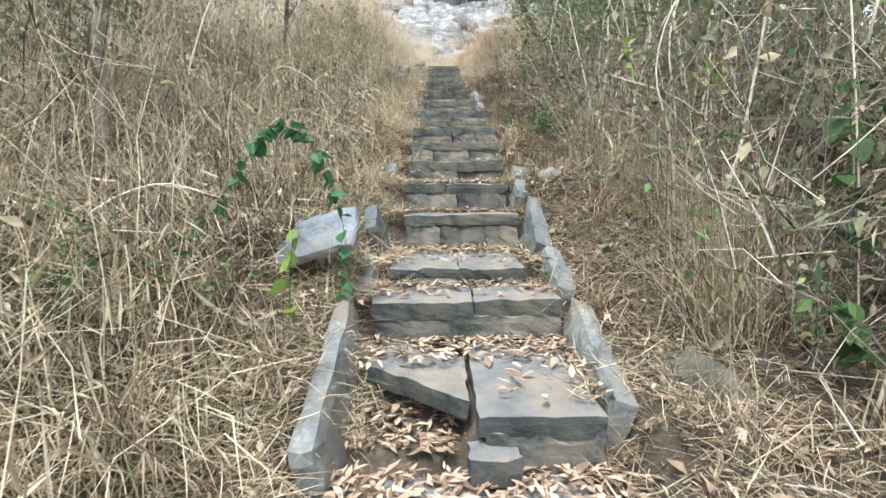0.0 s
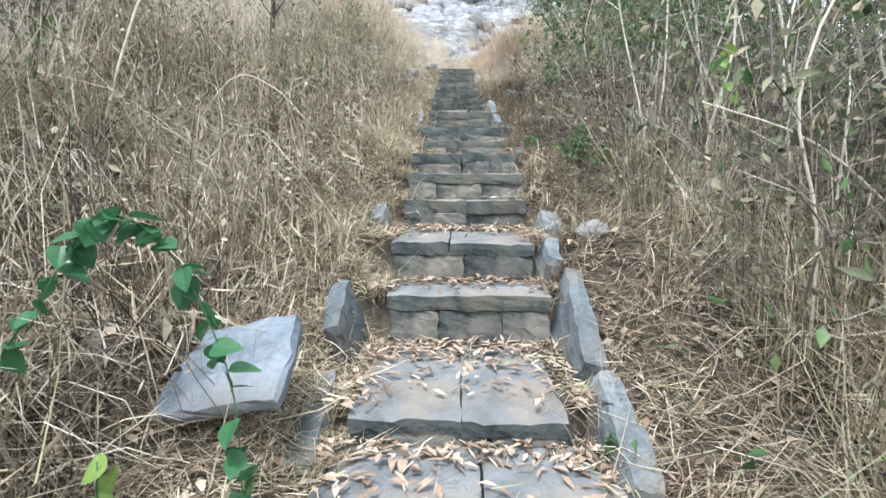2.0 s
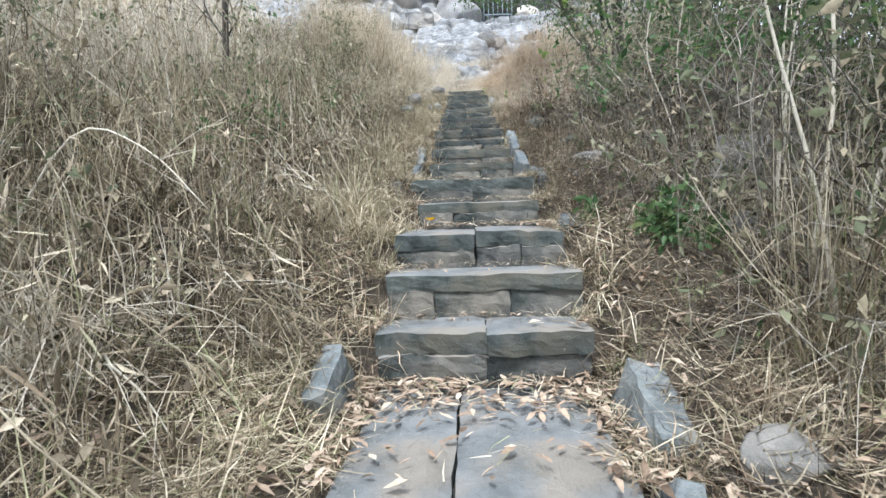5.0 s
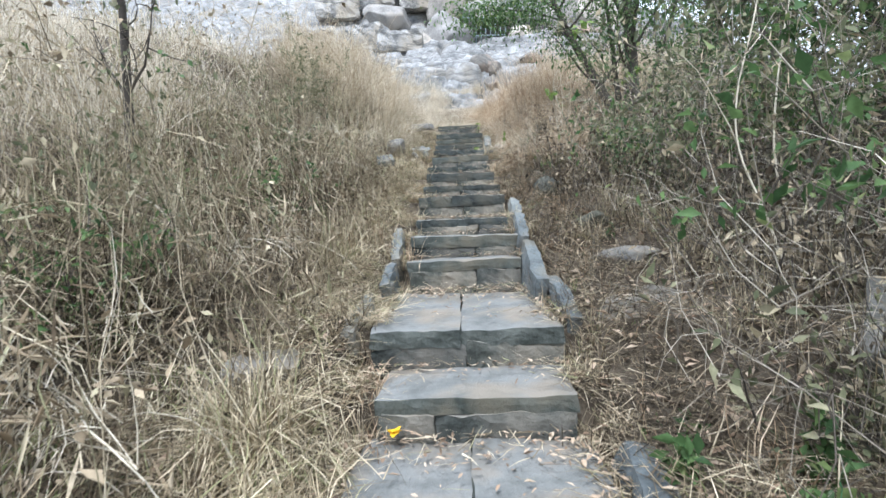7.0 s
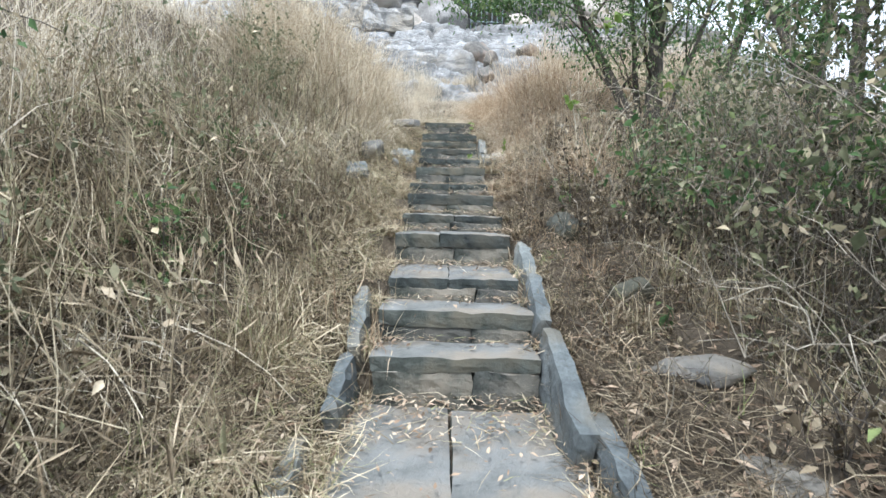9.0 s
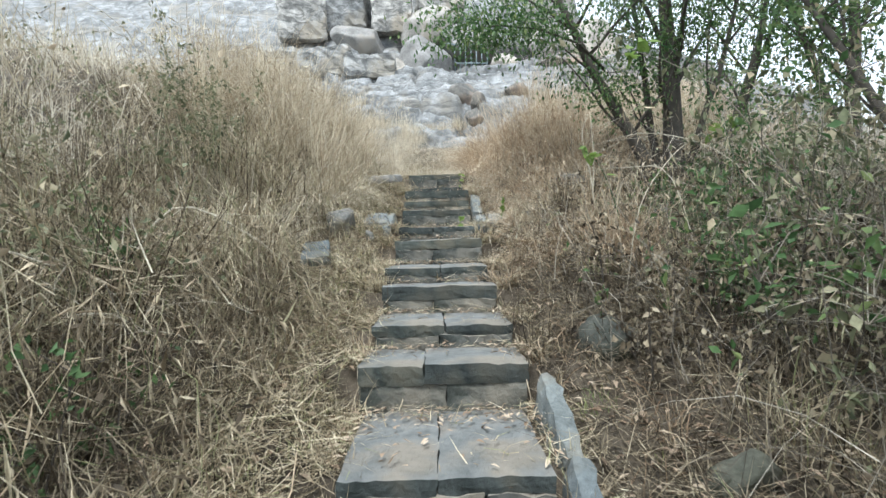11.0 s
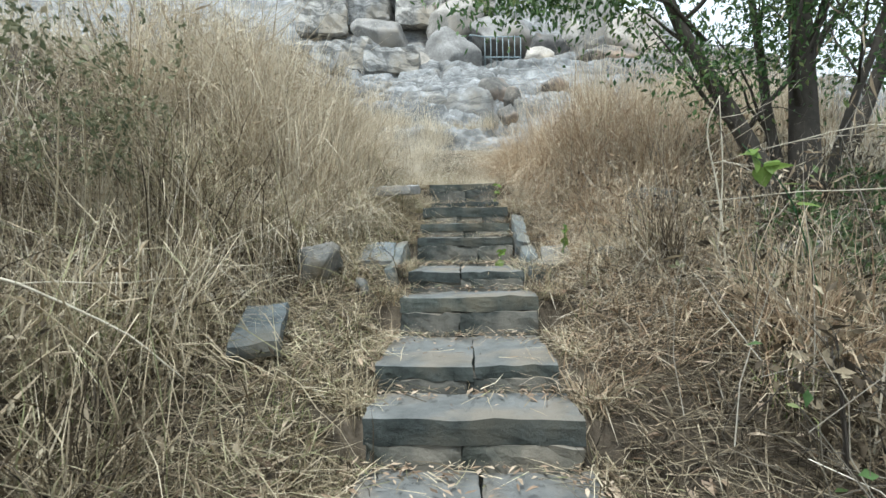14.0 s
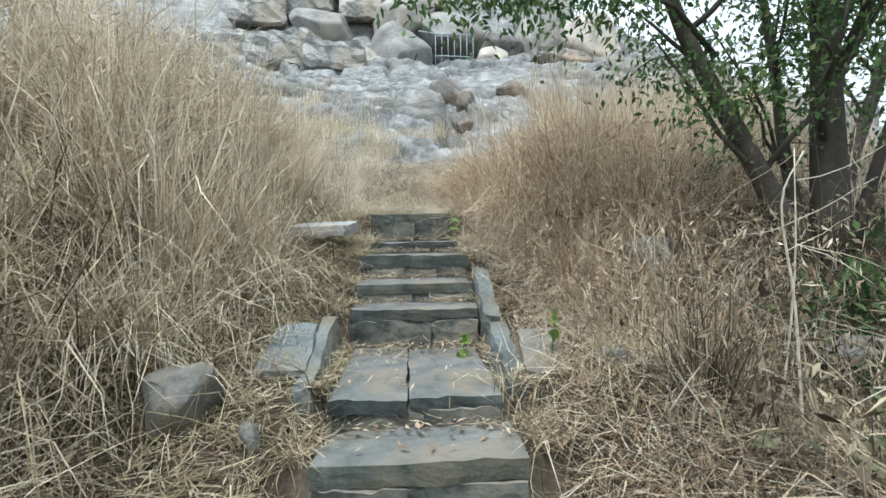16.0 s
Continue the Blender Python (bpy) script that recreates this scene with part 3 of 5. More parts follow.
KERBS = [
    (0.57, 1.70, 2.45, 0.30, 0.09, -0.03, 16), (0.57, 2.47, 2.98, 0.28, 0.10, 0.0, 12), (0.58, 3.03, 3.66, 0.30, 0.10, -0.01, 12),
    (0.55, 3.70, 3.95, 0.25, 0.08, 0.0, 8), (0.61, 4.06, 4.45, 0.3, 0.13, -0.02, 14), (0.61, 5.35, 5.62, 0.25, 0.14, -0.05, 14), (0.60, 6.30, 7.0, 0.3, 0.08, -0.02, 6),
    (0.525, 6.80, 7.50, 0.34, 0.09, 0.01, 5), (0.52, 7.55, 7.98, 0.3, 0.08, 0.0, 5), (0.53, 8.0, 8.5, 0.3, 0.08, -0.03, 5),
    (0.50, 10.75, 11.45, 0.3, 0.10, -0.05, 6), (0.50, 11.5, 12.1, 0.3, 0.10, -0.03, 5),
    (-0.41, 1.50, 2.45, 0.40, 0.08, 0.0, -10), (-0.41, 2.60, 3.05, 0.3, 0.10, -0.06, -10), (-0.43, 3.13, 3.50, 0.3, 0.08, 0.06, -14),
    (-0.42, 4.25, 4.58, 0.3, 0.09, -0.01, -10), (-0.44, 6.25, 6.85, 0.34, 0.08, -0.05, -8), (-0.385, 7.0, 7.42, 0.32, 0.07, -0.05, -6), (-0.39, 7.46, 7.92, 0.3, 0.08, -0.06, -6),
    (-0.38, 10.7, 11.5, 0.3, 0.08, -0.02, -5),
]
for k, (x, y0, y1, tall, thick, lift, lean) in enumerate(KERBS):
    kerb_stone(x, y0, y1, tall, thick, lift, lean, 300 + k)


# ---------------------------------------------------------------- loose slabs and boulders
def loose_slab(x, y, sx, sy, sz, turn, tip, seed, label, lift=0.03, material=BLUE_SLAB, roll=0, taper=0.15):
    bm = rough_stone(sx, sy, sz, seed, amp=0.009, cell=0.06, chip=0.007)
    for vert in bm.verts:
        if vert.co.y > 0:
            vert.co.x = vert.co.x * (1 - taper * vert.co.y / sy) + 0.13 * taper * vert.co.y
    me = bpy.data.meshes.new("stone_slab")
    bm.to_mesh(me)
    bm.free()
    me.materials.append(material)
    z = float(hill(x, y)) + lift
    return thing("stone_slab", pose(x, y, z, tip, roll, turn), label, "stone", "", me)


def field_boulder(x, y, sx, sy, sz, seed, label, material=FIELD, sink=0.25, z=None, turn=0, group="", level=3):
    bm = boulder(sx, sy, sz, seed, level=max(level, 4))
    me = bpy.data.meshes.new("boulder")
    bm.to_mesh(me)
    bm.free()
    me.materials.append(material)
    zz = (float(hill(x, y)) if z is None else z) - sink * sz
    return thing("boulder", pose(x, y, zz, 0, 0, turn), label, "boulder", group, me)


loose_slab(-0.64, 2.66, 0.44, 0.32, 0.06, -14, 38, 501, "flat blue-grey stone slab tipped up in dry grass", 0.22, roll=-14, taper=0.4)
loose_slab(-0.80, 9.78, 0.20, 0.36, 0.07, 10, 22, 502, "pale blue-grey rectangular stone slab lying in straw", 0.10, KERB, roll=-6)
loose_slab(-0.62, 12.55, 0.46, 0.40, 0.09, -12, 8, 503, "whitish flat stone by the top of the steps", 0.17, WHITE_STONE)
field_boulder(0.85, 6.45, 0.38, 0.46, 0.15, 504, "flat brown-grey stone flush with the litter", FIELD, 0.56, turn=14)
field_boulder(1.18, 7.30, 0.50, 0.38, 0.17, 505, "flat brown-grey stone flush with the litter", FIELD, 0.56, turn=-8)
field_boulder(1.18, 6.72, 0.34, 0.38, 0.15, 506, "flat brown-grey stone flush with the litter", FIELD, 0.56, turn=30)
loose_slab(-0.74, 5.95, 0.30, 0.22, 0.06, 20, 10, 507, "flat grey stone among flattened grass", 0.03, FIELD)
field_boulder(0.92, 1.95, 0.42, 0.52, 0.22, 508, "flat dark grey rock sunk in dry grass", MOSSY, 0.38, turn=20)
loose_slab(-0.52, 11.05, 0.22, 0.5, 0.07, 4, 16, 509, "blue-grey slab lying beside the kerb", 0.02)
loose_slab(0.66, 11.0, 0.2, 0.46, 0.07, -6, 16, 510, "grey slab lying beside the kerb", 0.0, FIELD)
field_boulder(-0.77, 10.5, 0.33, 0.28, 0.30, 512, "rounded grey boulder in flattened straw", sink=0.02)
field_boulder(-0.50, 10.42, 0.1, 0.09, 0.12, 513, "small broken pale stone beside a boulder", sink=0.12)
field_boulder(0.93, 8.75, 0.36, 0.26, 0.24, 514, "mossy grey field stone among straw", MOSSY, sink=0.2)
field_boulder(1.1, 7.95, 0.36, 0.22, 0.2, 515, "dark mossy block of stone half buried in litter", MOSSY, sink=0.3)
field_boulder(2.05, 10.75, 0.34, 0.3, 0.28, 517, "grey boulder under the tree", sink=0.2)
field_boulder(1.62, 11.9, 0.6, 0.4, 0.4, 518, "grey boulder among dry grass", sink=0.25)
field_boulder(1.85, 5.9, 0.7, 0.5, 0.5, 519, "dark grey boulder inside the thicket", sink=0.2)
field_boulder(1.45, 5.3, 0.3, 0.24, 0.2, 520, "grey stone in the thicket", sink=0.3)
field_boulder(0.92, 10.75, 0.24, 0.12, 0.09, 521, "thin grey stone lying in straw", sink=0.1)
field_boulder(-1.15, 2.75, 0.2, 0.18, 0.16, 522, "small brown stone in dry grass", sink=0.3)
field_boulder(0.85, 3.95, 0.26, 0.2, 0.16, 523, "small grey stone beside the steps", sink=0.35)
loose_slab(0.14, 1.58, 0.17, 0.14, 0.09, 4, 2, 524, "small loose grey stone block under the lowest tread", 0.0, SLATE).location.z = 0.62


# ---------------------------------------------------------------- dry grass
rng = np.random.default_rng(7)


OPEN = [(-0.62, 2.45, 0.26), (-0.66, 2.2, 0.16), (-0.80, 9.72, 0.2), (-0.80, 9.4, 0.14), (-0.62, 12.5, 0.28), (-0.69, 10.2, 0.2), (-0.72, 9.95, 0.14), (-0.5, 10.9, 0.25), (0.93, 1.95, 0.26), (0.85, 6.45, 0.26), (1.18, 7.3, 0.28), (1.18, 6.72, 0.24), (0.66, 11.0, 0.2), (1.05, 7.9, 0.2)]


def open_place(p):
    """Where stones lie open, with no grass over them."""
    out = np.zeros(len(p), bool)
    for x, y, r in OPEN:
        out |= (p[:, 0] - x) ** 2 + (p[:, 1] - y) ** 2 < r * r
    return out


def keep_clear(p, margin=0.0, stones=True):
    """Leaves out what would stand on the steps."""
    ins = (np.abs(p[:, 0] - 0.09) < 0.44 + margin) & (p[:, 1] > 0.7) & (p[:, 1] < 13.5)
    return p[~(ins | open_place(p))] if stones else p[~ins]


def clumped(n, x0, x1, y0, y1, tufts, spread):
    """Feet of blades gathered in tufts."""
    cx, cy = rng.uniform(x0, x1, tufts), rng.uniform(y0, y1, tufts)
    k = rng.integers(0, tufts, n)
    x, y = cx[k] + rng.normal(0, spread, n), cy[k] + rng.normal(0, spread, n)
    p = np.stack([x, y, standing(x, y)], 1)
    return p, k


def grass(label, n, x0, x1, y0, y1, h, material, width=0.004, lean=0.5, bend=1.0, tufts=0, spread=0.08, to=None, segs=4, margin=0.0, kink=1.0):
    if tufts:
        p, k = clumped(n, x0, x1, y0, y1, tufts, spread)
        taz = rng.uniform(0, 2 * np.pi, tufts)[k]
        th = rng.uniform(0.6, 1.25, tufts)[k]
    else:
        p = on_ground(rng, n, x0, x1, y0, y1)
        taz, th = rng.uniform(0, 2 * np.pi, n), np.ones(n)
    ins = (np.abs(p[:, 0] - 0.09) < 0.46 + margin) & (p[:, 1] > 0.7) & (p[:, 1] < 13.5)
    ins |= open_place(p)
    p, taz, th = p[~ins], taz[~ins], th[~ins]
    n = len(p)
    az = taz + rng.normal(0, 0.9, n)
    if to is not None:
        az = np.where(rng.random(n) < 0.65, to + rng.normal(0, 0.6, n), az)
    hh = th * rng.uniform(h * 0.3, h, n)
    # short beside the steps
    hh *= 0.35 + 0.65 * smooth(0.5, 1.5, np.abs(p[:, 0] - 0.09) + 0.6 * (p[:, 1] > 13.6))
    p[:, 2] -= 0.02
    me = blades("dry_grass", rng, p, hh, np.abs(rng.normal(0, lean, n)), rng.normal(bend, 0.6, n), rng.uniform(0.6, 1.3, n) * width, material, segs, az, kink)
    ob = new("dry_grass", me)
    return tagged(ob, label, "dry grass", kind="stuff")


# lower slope, tangled and lying over
grass("tangled straw-coloured dry grass on the bank", 19000, -2.8, -0.42, 0.2, 5.5, 0.75, STRAW, 0.0048, 0.95, 1.2, 150, 0.10)
grass("tangled straw-coloured dry grass on the bank", 7000, -2.8, -0.42, 5.2, 9.4, 0.66, STRAW, 0.0048, 0.95, 1.2, 110, 0.10)
grass("brown matted dry grass on the bank", 24000, -2.8, -0.7, 1.0, 9.6, 0.6, BROWN, 0.005, 0.95, 1.2, 150, 0.13)
grass("straw thinning out beside the steps", 5500, 0.6, 1.2, 0.2, 9.2, 0.24, BROWN, 0.0045, 0.9, 1.3, 240, 0.10)
grass("brown dry grass under the thicket", 12000, 1.1, 3.2, 0.2, 9.2, 0.42, BROWN, 0.0045, 0.8, 1.2, 200, 0.14, segs=3)
# farther banks
grass("pale dry grass on the upper bank", 13000, -8.0, -2.5, 1.0, 9.6, 1.25, HAZY_STRAW, 0.012, 0.35, 0.8, 340, 0.2, segs=3)
grass("pale dry grass on the upper bank", 6000, -8.0, -2.9, 9.4, 14.0, 0.75, HAZY_STRAW, 0.012, 0.35, 0.8, 120, 0.2, segs=3)
grass("tall straw standing among the canes", 2600, 1.15, 1.6, 2.0, 5.2, 1.3, STRAW, 0.0045, 0.3, 0.9, 16, 0.08, kink=1.2)
grass("low straw among withered bushes", 3500, 1.25, 2.2, 5.2, 9.2, 0.5, STRAW, 0.0045, 0.6, 1.1, 50, 0.1, kink=1.2)
grass("dry grass on the slope behind the thicket", 12000, 2.6, 8.0, 1.0, 14.0, 0.9, HAZY_STRAW, 0.010, 0.4, 0.9, 200, 0.2, segs=3)
# tall grass near the top
grass("tall tawny upright dry grass", 12000, -2.7, -1.1, 11.0, 14.4, 1.5, TALL, 0.008, 0.2, 0.6, 60, 0.09, kink=1.8)
# dark brown blades put the shade at the stalks' feet into the colour
grass("matted dead grass, coloured dark for the shade under the tall stalks", 12000, -3.6, -0.9, 9.6, 14.2, 0.85, BROWN, 0.006, 0.9, 1.0, 120, 0.15, segs=3)
grass("flattened straw beside the steps", 9000, -2.4, -0.42, 8.6, 13.4, 0.48, STRAW, 0.005, 0.95, 1.2, 220, 0.14, segs=3)
grass("brown flattened grass beside the steps", 11000, -2.4, -0.5, 7.6, 12.0, 0.5, BROWN, 0.005, 0.95, 1.2, 150, 0.14, segs=3)
grass("brown dry grass drooping beside the steps", 6000, 0.7, 2.2, 8.4, 10.6, 0.32, BROWN, 0.0055, 0.7, 1.3, 70, 0.10, segs=3)
grass("rusty dry grass drooping beside the steps", 11000, 0.62, 2.0, 9.8, 13.6, 0.30, RUST, 0.0055, 0.7, 1.3, 150, 0.10, segs=3)
grass("brown dry grass under the tree", 12000, 1.5, 3.6, 8.6, 13.0, 0.5, BROWN, 0.0055, 0.8, 1.2, 110, 0.14, segs=3)
grass("tall rusty dry grass in rounded tussocks", 6500, 1.3, 3.2, 12.7, 15.4, 1.2, RUST, 0.012, 0.45, 1.3, 26, 0.10, segs=4, kink=1.8)
grass("tall pale dry grass before the rock", 9000, 2.0, 4.8, 13.6, 16.6, 1.9, TALL, 0.007, 0.18, 0.6, 60, 0.14)
grass("short pale grass in front of the rock", 9000, -3.2, -0.5, 13.5, 16.2, 0.5, HAZY_STRAW, 0.0045, 0.5, 1.0, 120, 0.1, segs=3)
grass("low straw trodden down on the way to the rock", 7000, -0.7, 1.0, 13.5, 15.7, 0.2, HAZY_STRAW, 0.0045, 0.9, 1.1, 120, 0.1, segs=3)
grass("pale feathery dry grass at the foot of the rock", 4200, -1.9, -0.25, 14.1, 16.9, 0.75, HAZY_STRAW, 0.008, 0.3, 0.7, 34, 0.09, kink=1.7)
grass("dry grass growing along the foot of the rock", 7000, -6.0, -1.2, 13.6, 17.5, 1.0, TALL, 0.011, 0.3, 0.7, 70, 0.11, segs=3, kink=1.7)
grass("dry grass growing along the foot of the rock", 8000, 2.4, 7.5, 13.6, 19.5, 1.0, RUST, 0.008, 0.3, 0.7, 80, 0.15, segs=3)
grass("thick rusty tussock hanging over the rock foot", 3500, 0.75, 1.15, 14.7, 15.3, 0.8, RUST, 0.006, 0.5, 1.5, 4, 0.12)
grass("thin straw growing in the clefts of the rock", 2600, -2.5, 1.2, 15.6, 18.5, 0.6, TALL, 0.005, 0.3, 0.6, 14, 0.10)


grass("straw hanging over the edge stones", 4500, -0.80, -0.44, 1.2, 13.4, 0.55, STRAW, 0.0042, 0.7, 1.4, 120, 0.06, to=0.0, segs=3, margin=-0.06)
grass("straw hanging over the edge stones", 3000, 0.58, 0.95, 1.2, 13.4, 0.45, RUST, 0.0042, 0.7, 1.4, 90, 0.06, to=3.1, segs=3, margin=-0.04)


def straw_mat(label, n, x0, x1, y0, y1, material=STRAW, height=0.26):
    """Broken straw lying flat on the ground, right up to the stones."""
    p = keep_clear(on_ground(rng, n, x0, x1, y0, y1), -0.055, False)
    p[:, 2] += rng.uniform(0.0, 0.07, len(p))
    n = len(p)
    me = blades("fallen_straw", rng, p, rng.uniform(0.4, 1.2, n) * height, rng.normal(1.5, 0.18, n), rng.normal(0.0, 0.3, n), rng.uniform(0.002, 0.0048, n), material, 2)
    return tagged(new("fallen_straw", me), label, "fallen straw", kind="stuff")


straw_mat("broken straw lying flat over the earth", 13000, -1.0, 1.2, 0.2, 5.5)
# brown mats carry the shade of pockets under the tangle in their colour
straw_mat("matted stalks coloured dark for the shaded pockets under the tangle", 9000, -2.6, -0.8, 0.2, 5.5, BROWN)
straw_mat("broken straw lying flat over the earth", 7000, -1.0, 0.5, 5.5, 9.6)
straw_mat("brown broken straw lying flat over the earth", 5000, 0.5, 1.2, 5.5, 9.6, BROWN)
straw_mat("matted stalks coloured dark for the shaded pockets under the tangle", 9000, -2.6, -0.8, 5.5, 9.6, BROWN)
straw_mat("broken straw lying flat over the earth", 16000, -2.4, 0.2, 9.6, 15.0, STRAW)
straw_mat("pale straw lying flat over the earth", 11000, 0.2, 1.5, 10.2, 15.7, HAZY_STRAW)
straw_mat("brown straw lying flat over the earth", 5000, 0.4, 1.6, 8.6, 10.6, BROWN)
straw_mat("pale straw trodden flat above the steps", 15000, -1.3, 1.0, 12.6, 15.8, HAZY_STRAW)
straw_mat("pale straw lying against the kerb stones", 9000, -0.50, -0.29, 1.6, 13.5, STRAW, 0.12)
straw_mat("pale straw lying against the kerb stones", 7000, 0.47, 0.66, 1.6, 13.5, STRAW, 0.12)
straw_mat("brown litter of stalks under the tree", 9000, 1.1, 3.2, 9.0, 14.0, BROWN)
straw_mat("short straw gathered along the edge stones", 20000, -0.85, -0.30, 1.0, 13.6, STRAW, 0.15)
straw_mat("short straw gathered along the edge stones", 9000, 0.48, 1.0, 1.0, 8.0, BROWN, 0.15)
straw_mat("short pale straw gathered along the edge stones", 8500, 0.48, 1.15, 9.6, 13.9, RUST, 0.18)
straw_mat("brown litter of stalks under the thicket", 16000, 1.0, 3.2, 0.2, 9.6, BROWN)


def withered(label, n, x0, x1, y0, y1, low, high, length, material=HANG, thin=(0.03, 0.07)):
    """Withered grass leaves hanging in the stalks."""
    p = keep_clear(on_ground(rng, n, x0, x1, y0, y1), 0.08)
    f = 0.5 + 0.5 * np.sin(p[:, 0] * 5.1 + 2 * np.sin(p[:, 1] * 2.3)) * np.sin(p[:, 1] * 4.3)
    p = p[rng.random(len(p)) < 0.35 + 0.65 * f]
    n = len(p)
    p[:, 2] += rng.uniform(low, high, n) * smooth(0.35, 1.2, np.abs(p[:, 0] - 0.09))
    L = rng.uniform(0.5, 1.3, n) * length
    me = leaves("withered_leaves", rng, p, L, L * rng.uniform(thin[0], thin[1], n), material, flat=0.1, droop=0.7, simple=True)
    return tagged(new("withered_leaves", me), label, "dead leaves", kind="stuff")


withered("withered leaves hanging in tall dry grass", 18000, -3.0, -1.15, 11.0, 14.2, 0.1, 1.1, 0.12, TALL, (0.025, 0.05))
withered("withered leaves caught in the tangled grass", 9000, -3.0, -0.6, 0.4, 5.5, 0.02, 0.5, 0.16)
withered("withered leaves caught in the tangled grass", 4500, -3.0, -0.6, 5.5, 9.6, 0.02, 0.5, 0.16)
withered("crumpled brown leaves caught in the tangled grass", 9000, -2.6, -0.6, 0.8, 9.6, 0.0, 0.4, 0.05, BROWN, (0.25, 0.45))
withered("crumpled rusty leaves caught in the grass", 6000, 0.75, 2.6, 10.6, 14.8, 0.0, 0.7, 0.055, RUST, (0.12, 0.3))
withered("crumpled brown leaves caught in the grass", 8000, 1.0, 3.2, 8.4, 14.0, 0.0, 0.5, 0.05, BROWN, (0.25, 0.45))
withered("dull leaves caught low in the thicket", 12000, 1.15, 3.0, 0.8, 9.0, 0.0, 0.9, 0.045, BROWN, (0.3, 0.5))
withered("dull green leaves low in the thicket", 9000, 1.3, 3.2, 0.8, 9.6, 0.0, 1.2, 0.04, DUSTY, (0.35, 0.55))
withered("withered leaves caught in the thicket", 14000, 1.15, 3.2, 0.4, 9.6, 0.02, 1.3, 0.08)
withered("withered leaves caught in rusty grass", 6000, 0.9, 3.2, 9.6, 14.6, 0.02, 0.55, 0.10)
withered("withered leaves hanging in rusty grass", 9000, 1.0, 2.4, 12.2, 14.8, 0.1, 0.95, 0.11, RUST, (0.04, 0.09))


# long straws lying about
def long_straw(label, n, x0, x1, y0, y1, h, lift, material=STRAW, lean=1.25):
    p = keep_clear(on_ground(rng, n, x0, x1, y0, y1), 0.02)
    p[:, 2] += rng.uniform(0, lift, len(p))
    n = len(p)
    me = stems("dead_stalks", rng, p, rng.uniform(0.35, h, n), rng.normal(lean, 0.4, n), rng.normal(0.3, 0.7, n), rng.uniform(0.001, 0.0028, n), material, 4, None, 1.3)
    return tagged(new("dead_stalks", me), label, "dead stalks", kind="stuff")


long_straw("long pale dead stalks fallen over the bank", 2600, -3.0, -0.5, 0.2, 9.0, 1.1, 0.45, STRAW, 0.9)
long_straw("long pale dead stalks fallen over the bank", 1500, 0.75, 3.0, 0.2, 9.0, 1.0, 0.3, TWIG, 1.1)
long_straw("long pale dead stalks lying in flattened grass", 1300, -2.6, -0.5, 8.5, 13.2, 1.0, 0.45, STRAW)
long_straw("long pale dead stalks lying in flattened grass", 1600, 0.7, 3.0, 8.5, 13.2, 1.0, 0.4, TWIG)


# arching tussocks that stand by themselves
def tussock(x, y, h, n, spread, material, label, seed, bend=1.7):
    r = np.random.default_rng(seed)
    p = np.stack([x + r.normal(0, spread, n), y + r.normal(0, spread, n), np.zeros(n)], 1)
    p[:, 2] = standing(p[:, 0], p[:, 1]) - 0.02
    p = p[~open_place(p)]
    n = len(p)
    az = np.arctan2(p[:, 1] - y, p[:, 0] - x) + r.normal(0, 1.3, n)
    me = blades("grass_tussock", r, p, r.uniform(0.5, 1.1, n) * h, np.abs(r.normal(0.15, 0.2, n)), r.normal(bend, 0.5, n), r.uniform(0.003, 0.0065, n), material, 4, az, 1.4)
    return tagged(new("grass_tussock", me), label, "dry grass", kind="stuff")


for k, (x, y, h, n, s, mt, bd) in enumerate([(1.15, 13.5, 1.3, 1700, 0.15, RUST, 1.9), (1.45, 12.9, 1.45, 1900, 0.17, RUST, 1.7), (1.0, 14.4, 1.3, 1600, 0.16, RUST, 2.0), (1.85, 13.4, 1.6, 1800, 0.2, RUST, 1.5), (1.4, 14.2, 1.5, 1500, 0.2, RUST, 1.6), (1.75, 12.2, 1.2, 1200, 0.15, RUST, 1.8), (1.45, 11.3, 0.8, 800, 0.13, RUST, 1.8), (1.2, 11.9, 0.7, 700, 0.1, RUST, 1.6), (1.15, 10.45, 0.55, 260, 0.05, BROWN, 0.6),
                                           (-1.0, 11.9, 0.9, 800, 0.1, TALL, 1.5), (-1.15, 13.3, 1.1, 900, 0.13, TALL, 1.3), (2.3, 14.3, 1.3, 1000, 0.16, RUST, 1.4), (1.35, 9.6, 0.7, 600, 0.1, RUST, 1.7), (-0.75, 7.3, 0.5, 600, 0.08, STRAW, 1.8), (-0.62, 5.6, 0.5, 600, 0.08, STRAW, 1.8)]):
    tussock(x, y, h, n, s, mt, "arching tussock of rusty dry grass" if mt is RUST else "arching tussock of pale dry grass", 1400 + k, bd)


tr = random.Random(31)
for k in range(46):
    x, y = tr.uniform(-2.7, -0.95), 0.9 + 8.6 * (k + tr.random()) / 46
    tussock(x, y, tr.uniform(0.6, 1.15), 330, tr.uniform(0.07, 0.13), (STRAW, BROWN, HAZY_STRAW if y < 5 else BROWN)[k % 3], "collapsed tussock of pale dry grass", 1500 + k, tr.uniform(1.7, 2.4))
for k in range(12):
    x, y = tr.uniform(0.85, 1.35), 1.0 + 7.6 * (k + tr.random()) / 12
    tussock(x, y, tr.uniform(0.2, 0.36), 120, 0.06, (STRAW, RUST)[k % 2], "small tussock of dry grass", 1600 + k, tr.uniform(1.3, 2.0))
